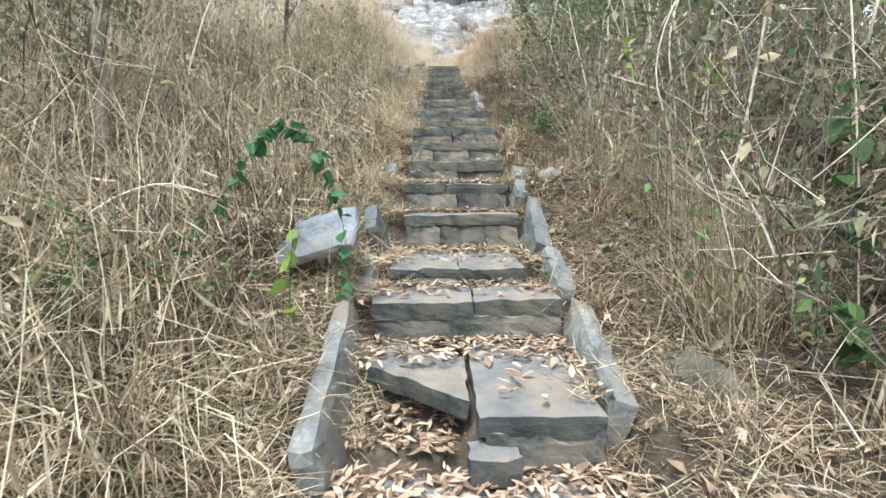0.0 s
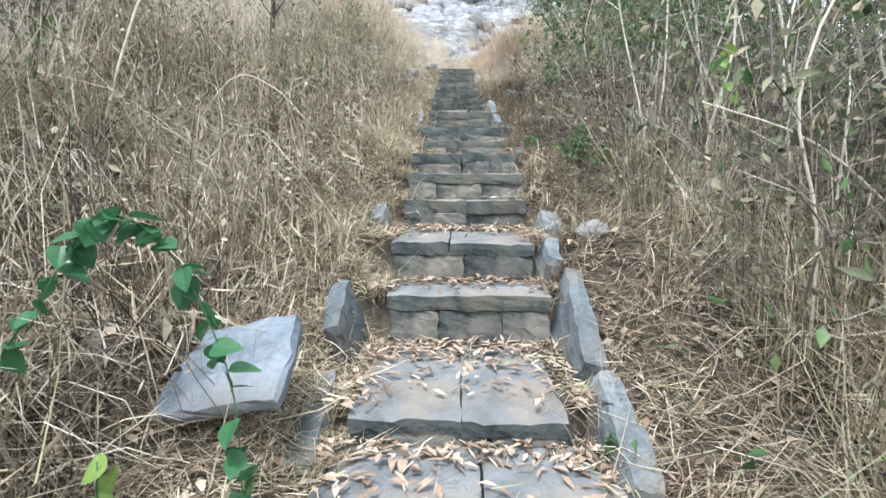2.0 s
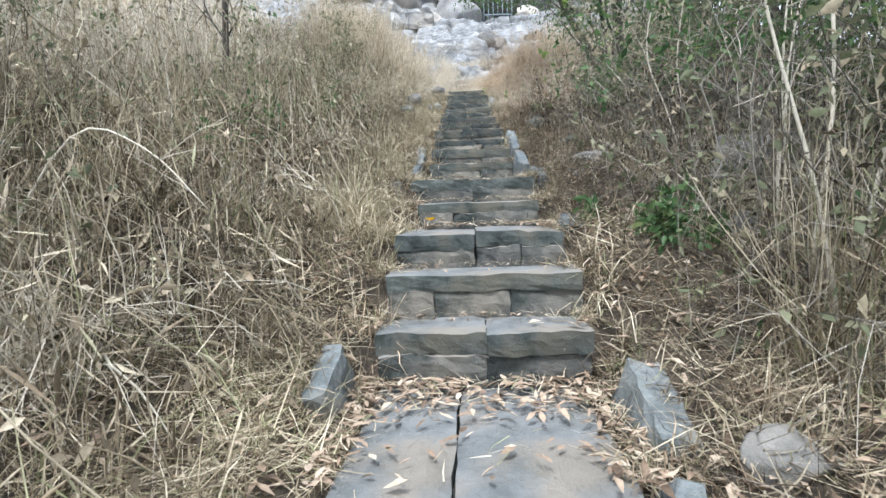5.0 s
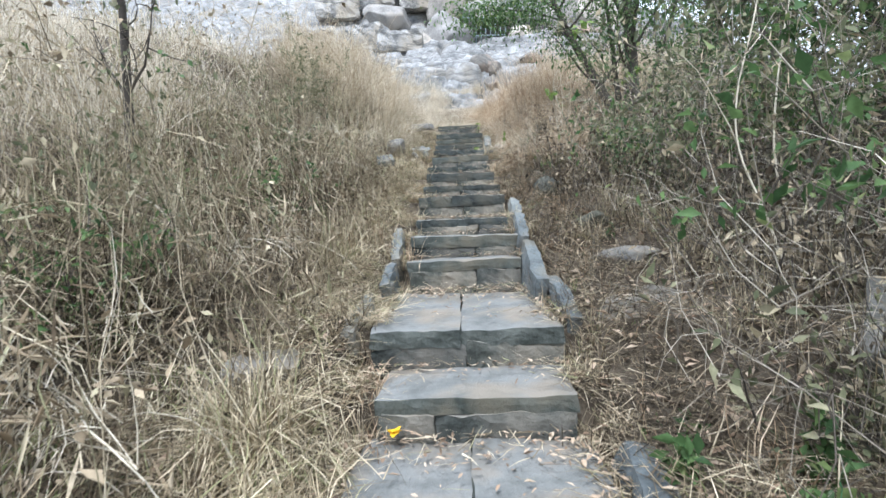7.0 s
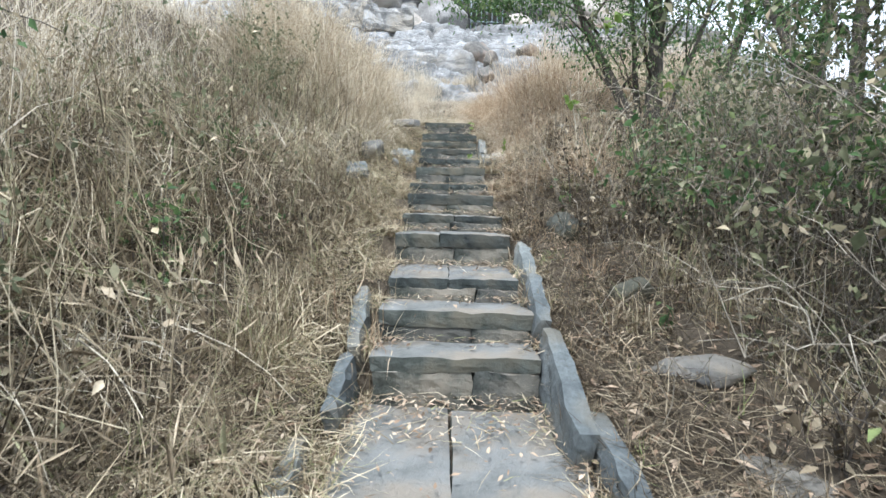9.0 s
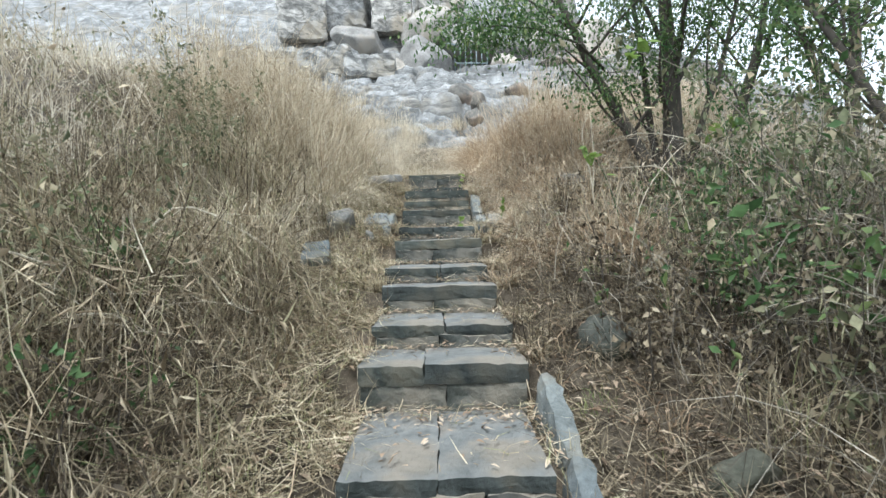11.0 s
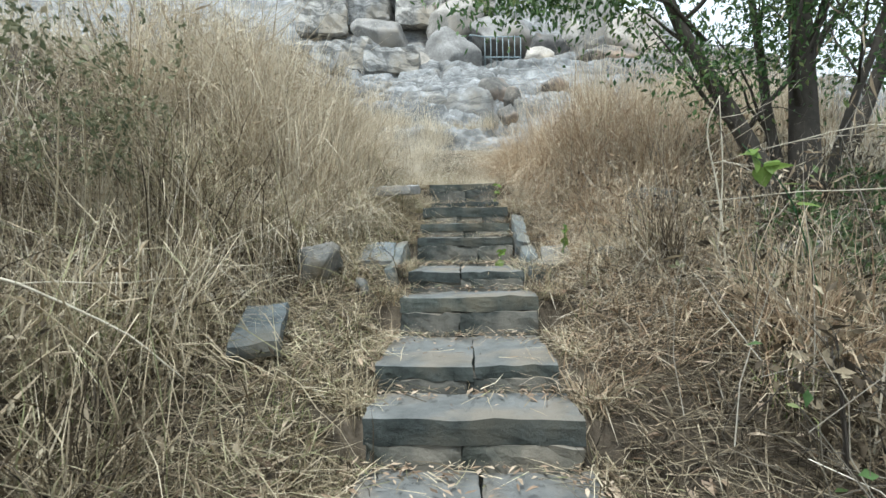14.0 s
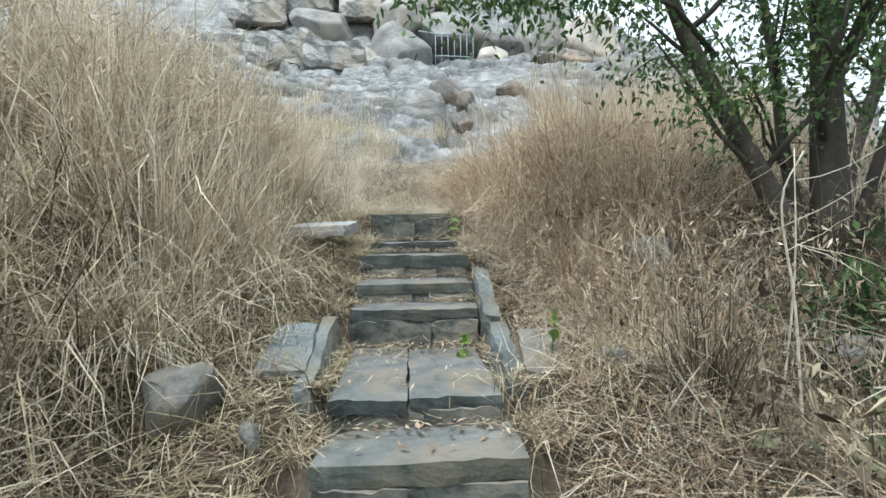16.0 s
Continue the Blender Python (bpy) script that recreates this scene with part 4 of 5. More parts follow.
for k in range(22):
    x, y = tr.uniform(-2.1, -0.75), 8.9 + 3.0 * (k + tr.random()) / 22
    if min(math.hypot(x - a, y + 0.2 - b) for a, b, _ in OPEN) < 0.36:
        continue
    tussock(x, y, tr.uniform(0.5, 0.95), 300, tr.uniform(0.06, 0.12), (STRAW, HAZY_STRAW, STRAW)[k % 3], "collapsed tussock of pale dry grass", 1650 + k, tr.uniform(1.7, 2.4))
for k in range(14):
    x, y = tr.uniform(0.95, 2.0), 9.0 + 4.4 * (k + tr.random()) / 14
    tussock(x, y, tr.uniform(0.35, 0.7), 260, tr.uniform(0.05, 0.1), (RUST, STRAW)[k % 2], "collapsed tussock of rusty dry grass", 1680 + k, tr.uniform(1.6, 2.3))
for k, (y, z, x0, x1) in enumerate(STEPS[2:]):
    for x in (x0 - 0.08, x1 + 0.08):
        if min(math.hypot(x - a, y - b) for a, b, _ in OPEN) > 0.2:
            tussock(x + tr.uniform(-0.03, 0.03), y + tr.uniform(-0.04, 0.12), tr.uniform(0.2, 0.34), 170, 0.06, (STRAW, RUST, BROWN)[(k + (x > 0)) % 3], "small tuft of dry grass drooping at the end of a step", 1720 + 2 * k + (x > 0), tr.uniform(1.5, 2.2))
grass("thin fresh green grass among the straw", 1500, -1.3, -0.45, 8.8, 13.2, 0.3, FRESH, 0.004, 0.4, 0.9, 24, 0.06, segs=3)
grass("thin fresh green grass among the straw", 900, -1.6, -0.7, 4.0, 7.6, 0.3, FRESH, 0.004, 0.4, 0.9, 16, 0.06, segs=3)
grass("thin fresh green grass among the straw", 900, 0.6, 1.3, 3.0, 13.2, 0.3, FRESH, 0.004, 0.4, 0.9, 18, 0.05, segs=3)


# ---------------------------------------------------------------- leaf litter
def litter(label, n, x0, x1, y0, y1, length, on_steps=False):
    x, y = rng.uniform(x0, x1, n), rng.uniform(y0, y1, n)
    if on_steps:
        ys = np.array([s[0] for s in STEPS])
        zs = np.array([s[1] for s in STEPS])
        k = np.clip(np.searchsorted(ys, y) - 1, 0, len(ys) - 1)
        nxt = np.append(ys[1:], ys[-1] + 0.4)[k]
        along = (y - ys[k]) / (nxt - ys[k])
        rim = np.abs(x - 0.09) / 0.44
        hole = (k == 1) & (x < 0.06) & (y < 2.0)
        want = 0.10 + 1.5 * hole + 0.8 * ((y < 1.6) & ((x < 0.08) | (y > 1.45))) + 0.9 * smooth(0.45, 1.0, along) + 0.6 * smooth(0.7, 1.0, rim)
        ok = (rng.random(n) < want * rng.random(n) * 1.2) & (y - ys[k] > 0.05)
        x, y, k = x[ok], y[ok], k[ok]
        hole = (k == 1) & (x < 0.06) & (y < 2.0)
        z = zs[k] + np.where(hole, bed(x, y) - zs[k], 0) + 0.010 + (y - ys[k]) * 0.028 + rng.uniform(0, 0.014, len(x))
    else:
        ok = np.abs(x - 0.09) > 0.40
        x, y = x[ok], y[ok]
        z = bed(x, y) + rng.uniform(0.004, 0.05, len(x))
    n = len(x)
    L = rng.uniform(0.5, 1.2, n) * length
    me = leaves("leaf_litter", rng, np.stack([x, y, z], 1), L, L * rng.uniform(0.12, 0.45, n), LITTER, flat=0.80, simple=not on_steps)
    return tagged(new("leaf_litter", me), label, "leaf litter", kind="stuff")


def tread_straw(label, n, y0, y1, length):
    """Broken straw lying on the treads, thickest at their ends and backs."""
    x, y = rng.uniform(-0.36, 0.54, n), rng.uniform(y0, y1, n)
    ys, zs = np.array([s[0] for s in STEPS]), np.array([s[1] for s in STEPS])
    k = np.clip(np.searchsorted(ys, y) - 1, 0, len(ys) - 1)
    along = (y - ys[k]) / (np.append(ys[1:], ys[-1] + 0.4)[k] - ys[k])
    want = 0.04 + 0.55 * smooth(0.5, 1.0, along) + 0.75 * smooth(0.62, 1.0, np.abs(x - 0.09) / 0.44)
    ok = (rng.random(n) < want) & (y - ys[k] > 0.03) & (k != 1)
    x, y, k = x[ok], y[ok], k[ok]
    n = len(x)
    p = np.stack([x, y, zs[k] + 0.012 + (y - ys[k]) * 0.028 + rng.uniform(0, 0.02, n)], 1)
    me = blades("tread_straw", rng, p, rng.uniform(0.3, 1.2, n) * length, rng.normal(1.52, 0.07, n), rng.normal(0.0, 0.12, n), rng.uniform(0.0015, 0.0045, n), STRAW, 2)
    return tagged(new("tread_straw", me), label, "fallen straw", kind="stuff")


tread_straw("broken pale straw lying on the stone treads", 5200, 2.3, 7.3, 0.12)
tread_straw("broken pale straw lying on the stone treads", 8500, 7.3, 13.6, 0.14)
litter("curled tan fallen leaves lying on the stone treads", 10000, -0.36, 0.54, 0.95, 4.7, 0.065, True)
litter("small fallen leaves and straw lying on the stone treads", 4000, -0.36, 0.54, 4.7, 7.2, 0.036, True)
litter("straw and small fallen leaves lying on the stone treads", 9000, -0.34, 0.52, 7.2, 13.3, 0.04, True)
litter("curled tan fallen leaves on the ground", 11000, -2.2, 1.7, 0.3, 5.0, 0.075)
litter("curled tan fallen leaves on the ground", 7000, -2.2, 1.7, 5.0, 10.0, 0.07)
litter("curled tan fallen leaves on the ground", 5000, -2.0, 2.6, 10.0, 14.5, 0.07)


# ---------------------------------------------------------------- shrubs
def points_of(me):
    co = np.zeros(len(me.vertices) * 3, np.float32)
    me.vertices.foreach_get("co", co)
    return co.reshape(-1, 3).astype(float)


def shrub(name, x, y, height, spread, count, label, leaf_mat, leaf_n, leaf_len, seed, twig_mat=None, category="shrub", group="", droop=0.5, thick=0.0055, twigs=8, bare=0.0):
    """Thin stems from one foot, each with side twigs, and leaves along them."""
    r = np.random.default_rng(seed)
    foot_z = float(bed(x, y)) - 0.03
    ob = thing(name, (x, y, foot_z), label, category, group)
    mat = twig_mat or TWIG
    pts = []
    for k in range(count):
        a, d = r.uniform(0, 2 * np.pi), abs(r.normal(0, spread * 0.5))
        foot = np.array([[math.cos(a) * d, math.sin(a) * d, 0.0]])
        me = stems("stem", r, foot, np.array([r.uniform(0.5, 1.15) * height]), np.array([abs(r.normal(0, 0.26))]), np.array([r.normal(droop, 0.4)]), np.array([r.uniform(0.5, 1.3) * thick]), mat, 7, np.array([a + r.normal(0, 0.8)]), 0.9, (x, y, foot_z))
        if len(me.vertices):
            part("stem", me, None, ob)
            pts.append(points_of(me))
    co = np.concatenate(pts)
    m = count * twigs
    pick = co[r.integers(0, len(co), m)]
    pick = pick[pick[:, 2] > height * 0.06]
    m = len(pick)
    tw = stems("brushwood", r, pick, r.uniform(0.15, 0.7, m) * min(1.0, height * 0.6), r.uniform(0.2, 1.9, m), r.normal(0.2, 0.5, m), r.uniform(0.0012, 0.003, m), mat, 3, None, 0.9, (x, y, foot_z))
    tagged(part("brushwood", tw, None, ob), kind="stuff")
    if leaf_n:
        co2 = points_of(tw)
        co2 = co2[co2[:, 2] > bare]
        at = co2[r.integers(0, len(co2), leaf_n)] + r.normal(0, 0.02, (leaf_n, 3))
        L = r.uniform(0.5, 1.2, leaf_n) * leaf_len
        tagged(part("foliage", leaves("foliage", r, at, L, L * r.uniform(0.35, 0.6, leaf_n), leaf_mat, 0.3, 0.3, True), None, ob), kind="stuff")
    return ob


# thicket on the right of the steps going up
THICKET = [
    (1.70, 1.5, 2.0, 0.5), (2.3, 1.2, 2.4, 0.6), (1.60, 2.3, 2.1, 0.5), (2.2, 2.2, 2.7, 0.6), (1.55, 3.1, 2.1, 0.5), (1.65, 3.8, 2.2, 0.5), (2.3, 3.4, 2.8, 0.7), (1.7, 4.5, 2.1, 0.5),
    (2.4, 4.6, 2.9, 0.7), (1.75, 5.3, 1.7, 0.5), (2.1, 6.1, 2.4, 0.6), (2.8, 6.2, 3.0, 0.7), (2.3, 7.1, 2.2, 0.55), (2.6, 7.5, 2.6, 0.7), (2.6, 8.4, 1.8, 0.6), (3.3, 2.8, 3.4, 0.8), (3.4, 4.6, 3.4, 0.8), (3.6, 8.6, 2.6, 0.8), (4.2, 3.6, 3.6, 0.9),
]
for k, (x, y, h, s) in enumerate(THICKET):
    green = k % 3 == 0
    shrub("thicket_shrub", x, y, h, s, 26, "tangled grey-brown thicket shrub with sparse green leaves" if green else "tangled grey-brown thicket shrub with dusty withered leaves", GREEN if green else DUSTY, 900 if y < 4.7 else 1600, 0.058, 900 + k, group="thicket beside the steps", twigs=26, droop=1.1, bare=0.8 if y > 4.7 else 0.15)
for k, (x, y, h) in enumerate([(2.7, 1.9, 2.4), (2.9, 3.0, 2.6), (2.6, 4.0, 2.5), (3.0, 5.2, 2.7), (2.6, 5.7, 2.0), (3.2, 6.8, 2.6), (2.45, 2.7, 2.0)]):
    shrub("leafy_thicket_shrub", x, y, h, 0.7, 20, "dense leafy shrub with dull green leaves behind bare canes", (DUSTY, GREEN, DUSTY)[k % 3], 2400, 0.07, 2100 + k, BARK, group="leafy thicket beside the steps", twigs=24, bare=0.1)
for k, (x, y, h) in enumerate([(-2.5, 3.1, 1.9), (-3.1, 3.6, 2.3), (-2.9, 5.0, 1.9), (-3.5, 6.0, 2.1), (-2.7, 2.0, 1.7), (-3.6, 4.4, 2.5)]):
    shrub("leafy_bank_shrub", x, y, h, 0.6, 20, "shrub with dull green leaves among dry stalks", (DUSTY, GREEN)[k % 2], 1500, 0.06, 2200 + k, BARK, group="leafy shrubs on the bank", twigs=20, bare=0.3)
for k, (x, y, h) in enumerate([(-1.25, 4.25, 0.95), (-1.55, 3.5, 0.9), (-1.25, 5.2, 0.9), (-1.4, 6.9, 0.9), (-1.15, 2.9, 0.6), (-1.6, 8.2, 0.9)]):
    shrub("fallen_brush", x, y, h, 0.3, 26, "heap of pale bent dead brush on the bank", HANG, 120, 0.06, 1700 + k, PALE, "brush", "heaps of fallen brush", 2.0, 0.0045, 8)
# dry shrubs on the left bank
LEFTS = [(-2.6, 2.4, 1.7), (-3.0, 4.0, 2.2), (-2.1, 3.9, 1.3), (-2.4, 5.2, 1.9), (-1.9, 6.1, 1.4), (-3.2, 6.4, 2.4), (-2.2, 7.2, 1.6), (-3.0, 8.2, 2.0), (-4.2, 5.2, 2.6), (-4.4, 3.0, 2.6), (-1.8, 8.6, 0.9), (-4.5, 8.0, 2.4), (-2.1, 1.2, 1.4), (-3.2, 1.4, 2.0), (-4.0, 10.5, 2.0)]
for k, (x, y, h) in enumerate(LEFTS):
    shrub("dry_shrub", x, y, h, 0.6, 24, "dry tangled shrub with withered grey-green leaves", (DUSTY, HANG)[k % 2], 700, 0.05, 950 + k, STRAW, group="dry shrubs on the bank", twigs=16, droop=0.9)
for k, (x, y, h) in enumerate([(1.45, 5.6, 0.5), (1.75, 6.2, 0.6), (1.4, 6.7, 0.42), (1.8, 7.2, 0.6), (1.5, 8.7, 0.4), (1.9, 8.9, 0.6), (1.75, 9.6, 0.5), (1.5, 4.8, 0.45), (1.3, 9.3, 0.35), (1.55, 9.9, 0.4), (1.2, 8.6, 0.3)]):
    shrub("withered_bush", x, y, h, 0.5, 18, "low withered bush with dull brown leaves beside the steps", (BROWN, DUSTY)[k % 3 == 0], 420, 0.05, 1900 + k, BARK, group="low withered bushes", twigs=10)
shrub("leafy_shrub", -1.85, 10.2, 1.1, 0.35, 16, "dusty green leafy shrub in tall dry grass", DUSTY, 2600, 0.038, 981, STRAW, bare=0.35)
for k, (x, y, h) in enumerate([(-1.5, 5.9, 0.55), (-1.75, 6.6, 0.7), (-1.35, 7.7, 0.5), (-2.0, 5.2, 0.7), (-1.7, 8.7, 0.6), (-1.9, 3.3, 0.6), (-1.3, 1.9, 0.4)]):
    shrub("low_green_bush", x, y, h, 0.4, 14, "low dull green bush overgrown by dry straw", (GREEN, DUSTY)[k % 2], 650, 0.045, 2300 + k, BARK, group="low green bushes on the bank", twigs=10)
shrub("leafy_shrub", -2.6, 9.2, 0.75, 0.4, 14, "dusty green leafy shrub in tall dry grass", DUSTY, 1200, 0.038, 982, STRAW)
shrub("bare_shrub", 1.95, 12.3, 1.3, 0.35, 18, "dark leafless shrub with fine arching twigs", DUSTY, 60, 0.04, 983, BARK, twigs=14, droop=0.9)
for k, (x, y, h, g) in enumerate([(1.9, 8.8, 0.7, 1), (2.4, 9.0, 1.0, 0), (1.9, 9.6, 0.6, 1), (2.1, 8.0, 0.6, 1), (2.6, 9.9, 0.8, 0), (2.8, 8.8, 1.2, 1)]):
    shrub("low_shrub", x, y, h, 0.45, 16, "low grey-green shrub tangled with dry grass", DUSTY if g else GREEN, 420, 0.055, 1050 + k, group="low shrubs under the tree", twigs=12)
for k, (x, y, h) in enumerate([(2.25, 11.0, 0.42), (2.6, 10.9, 0.5), (2.95, 11.1, 0.5), (2.1, 10.2, 0.35), (3.3, 10.8, 0.6), (2.35, 9.6, 0.5), (0.98, 5.15, 0.28), (1.75, 8.9, 0.6), (3.0, 10.0, 0.7)]):
    shrub("green_undergrowth", x, y, h, 0.4, 10, "low fresh green undergrowth at the foot of the thicket", GREEN, 600, 0.065, 990 + k, VINE, "undergrowth", "green undergrowth", thick=0.003)


# ---------------------------------------------------------------- trees
def limb_points(r, start, heading, length, n=7, wander=0.16, rise=0.05):
    p, d = Vector(start), Vector(heading).normalized()
    out = [p.copy()]
    for k in range(n):
        d = (d + Vector((r.uniform(-1, 1), r.uniform(-1, 1), r.uniform(-0.7, 1))) * wander + Vector((0, 0, rise))).normalized()
        p = p + d * (length / n)
        out.append(p.copy())
    return out


def tree(x, y, limbs, label, seed, leaf_n, leaf_len, leaf_mat, spread=0.16, low=0.0, bark=None, subs_n=9, reach=1.0):
    """limbs: foot, heading, length and girth of each main stem."""
    r = random.Random(seed)
    nr = np.random.default_rng(seed)
    bark = bark or BARK
    ob = thing("tree", (x, y, float(bed(x, y)) - 0.05), label, "tree")
    tips = []
    for k, (foot, heading, length, rad) in enumerate(limbs):
        pts = limb_points(r, foot, heading, length, 9, 0.09, 0.03)
        me = join_tubes("trunk", [tube_arrays(pts, [rad * (1 - 0.7 * (i / 9) ** 0.9) * (1.3 if i == 0 else 1) for i in range(10)], 10)], bark)
        stem = part("trunk", me, None, ob)
        for j in range(subs_n):
            i = r.randint(2, 8)
            d = (pts[i + 1] - pts[i]).normalized() + Vector((r.uniform(-1, 1), r.uniform(-1, 1), r.uniform(-0.3, 0.6)))
            sp = limb_points(r, pts[i], d, length * r.uniform(0.2, 0.5) * reach, 6, 0.25, 0.0)
            fine = [tube_arrays(sp, [rad * 0.28 * (1 - 0.8 * q / 6) for q in range(7)], 5)]
            for q in range(4):
                w = r.randint(1, 5)
                tp = limb_points(r, sp[w], (sp[w + 1] - sp[w]) + Vector((r.uniform(-1, 1), r.uniform(-1, 1), r.uniform(-0.8, 0.4))) * 0.4, length * r.uniform(0.1, 0.2), 4, 0.35, -0.12)
                fine.append(tube_arrays(tp, [0.006 * (1 - 0.7 * e / 4) for e in range(5)], 3))
                tips += [p for p in tp[1:] if p.z > low]
            part("branch", join_tubes("branch", fine, bark), None, stem)
            tips += [p for p in sp[2:] if p.z > low]
    t = np.array([tuple(p) for p in tips])
    at = t[nr.integers(0, len(t), leaf_n)] + nr.normal(0, spread, (leaf_n, 3)) * np.array([1, 1, 0.8])
    at = at[~in_the_way(at, ob.matrix_basis.translation, len(at), -1.0)]
    L = nr.uniform(0.6, 1.2, len(at)) * leaf_len
    part("crown", leaves("crown", nr, at, L, L * nr.uniform(0.35, 0.55, len(at)), leaf_mat, 0.3, 0.5, True), None, ob)
    return ob


big = tree(2.72, 11.65, [((0, 0, 0), (0.0, 0, 1), 3.3, 0.125), ((-0.2, 0, 0), (-0.48, -0.05, 1), 3.0, 0.08), ((-0.12, 0.05, 0), (-0.16, 0.1, 1), 2.8, 0.05), ((0.05, 0, 0), (0.34, 0.05, 1), 3.0, 0.042)],
           "dark-barked tree with several stems and small green leaves", 71, 12000, 0.055, GREEN, 0.13, low=0.8)
# long low branch reaching over towards the steps
arm = [Vector(p) for p in ((-0.75, 0, 1.35), (-1.05, -0.08, 1.62), (-1.5, -0.16, 1.75), (-1.95, -0.2, 1.78), (-2.3, -0.22, 1.72))]
part("branch", join_tubes("branch", [tube_arrays(arm, [0.02, 0.015, 0.011, 0.008, 0.004], 6)], BARK), None, big, "thin overhanging branch")
ar = np.random.default_rng(5)
at = np.array([tuple(p) for p in arm[2:]])[ar.integers(0, 3, 2600)] + ar.normal(0, 1, (2600, 3)) * np.array([0.28, 0.18, 0.15]) + np.array([0, 0, 0.0])
part("hanging_leaves", leaves("hanging_leaves", ar, at, ar.uniform(0.045, 0.075, 2600), ar.uniform(0.018, 0.03, 2600), GREEN, 0.15, 0.9), None, big)
tree(3.5, 9.4, [((0, 0, 0), (0.1, 0, 1), 3.8, 0.07), ((0, 0, 0), (-0.35, 0.2, 1), 3.2, 0.045)], "slender green-leaved tree beyond the thicket", 72, 11000, 0.06, GREEN, 0.16, low=0.9)
tree(3.1, 7.6, [((0, 0, 0), (0.1, 0, 1), 3.4, 0.05), ((0, 0, 0), (-0.3, -0.2, 1), 3.0, 0.04)], "slender green-leaved tree in the thicket", 76, 9000, 0.055, GREEN, 0.18, low=1.0)
tree(4.6, 6.4, [((0, 0, 0), (0, 0, 1), 4.4, 0.09), ((0, 0, 0), (0.5, 0.2, 1), 3.6, 0.06)], "slender green-leaved tree beyond the thicket", 73, 6000, 0.085, GREEN, 0.2, low=1.0)
tree(5.5, 12.6, [((0, 0, 0), (0, 0, 1), 4.2, 0.1), ((0, 0, 0), (-0.4, 0.1, 1), 3.6, 0.07)], "green-leaved tree at the edge of the slope", 74, 4500, 0.085, GREEN, 0.2, low=0.8)
tree(4.2, 13.2, [((0, 0, 0), (0.2, 0, 1), 3.6, 0.07), ((0, 0, 0), (0.5, 0.1, 1), 3.2, 0.05)], "thin green-leaved tree at the edge of the slope", 77, 3000, 0.08, GREEN, 0.2, low=0.8)
tree(6.6, 8.5, [((0, 0, 0), (0.1, 0, 1), 4.6, 0.1), ((0, 0, 0), (-0.5, 0.1, 1), 4.0, 0.07)], "green-leaved tree at the edge of the slope", 80, 6000, 0.1, GREEN, 0.3, low=0.6)
tree(5.6, 4.2, [((0, 0, 0), (-0.1, 0, 1), 4.6, 0.1), ((0, 0, 0), (0.5, 0.1, 1), 4.0, 0.07)], "green-leaved tree at the edge of the slope", 81, 6000, 0.1, GREEN, 0.3, low=0.6)
tree(2.5, 6.9, [((0, 0, 0), (0.05, 0, 1), 2.8, 0.035), ((0, 0, 0), (-0.25, 0.2, 1), 2.6, 0.03)], "young leafy tree in the thicket", 82, 6500, 0.055, GREEN, 0.16, low=0.7)
tree(-2.0, 3.05, [((0, 0, 0), (0.0, 0, 1), 3.4, 0.055)], "grey-trunked tree standing in dry grass", 75, 900, 0.06, DUSTY, 0.12, low=1.9, bark=GREY_BARK, subs_n=6, reach=0.7)
tree(-2.3, 7.4, [((0, 0, 0), (0.12, 0, 1), 2.6, 0.04)], "thin leaning tree above dry grass", 78, 300, 0.06, DUSTY, 0.12, low=1.5, subs_n=5, reach=0.6)
tree(-3.6, 5.0, [((0, 0, 0), (0.1, 0, 1), 3.6, 0.06), ((0, 0, 0), (-0.4, 0.1, 1), 3.0, 0.045)], "half-bare tree on the bank", 79, 2500, 0.06, DUSTY, 0.2, low=1.0)


# ---------------------------------------------------------------- canes and climbing plants
def bent(points, n=4):
    """A smooth line through a few points."""
    p = [Vector(q) for q in points]
    p = [p[0] * 2 - p[1]] + p + [p[-1] * 2 - p[-2]]
    out = []
    for i in range(1, len(p) - 2):
        for k in range(n):
            t = k / n
            out.append(0.5 * (2 * p[i] + (p[i + 1] - p[i - 1]) * t + (2 * p[i - 1] - 5 * p[i] + 4 * p[i + 1] - p[i + 2]) * t * t + (3 * p[i] - p[i - 1] - 3 * p[i + 1] + p[i + 2]) * t ** 3))
    return out + [p[-2]]


def cane(points, radius, label, material=PALE, twigs=3, seed=0):
    """A bare stem from the ground up, with a few side shoots."""
    r = random.Random(seed)
    base = Vector(points[0])
    pts = [q - base for q in bent(points)]
    n = len(pts) - 1
    ob = thing("bare_cane", tuple(base), label, "bare cane", "bare canes in the thicket")
    part("stem", join_tubes("stem", [tube_arrays(pts, [radius * (1 - 0.6 * i / n) for i in range(n + 1)], 6)], material), None, ob)
    for k in range(twigs):
        i = r.randint(n // 4, n - 1)
        tp = limb_points(r, pts[i], (r.uniform(-0.3, 1), r.uniform(-1, 1), r.uniform(-0.3, 0.8)), r.uniform(0.15, 0.5), 5, 0.2, 0)
        part("side_shoot", join_tubes("side_shoot", [tube_arrays(tp, [radius * 0.4 * (1 - 0.7 * e / 5) for e in range(6)], 4)], material), None, ob)
    return ob


def gz_at(x, y):
    return float(bed(x, y)) - 0.02


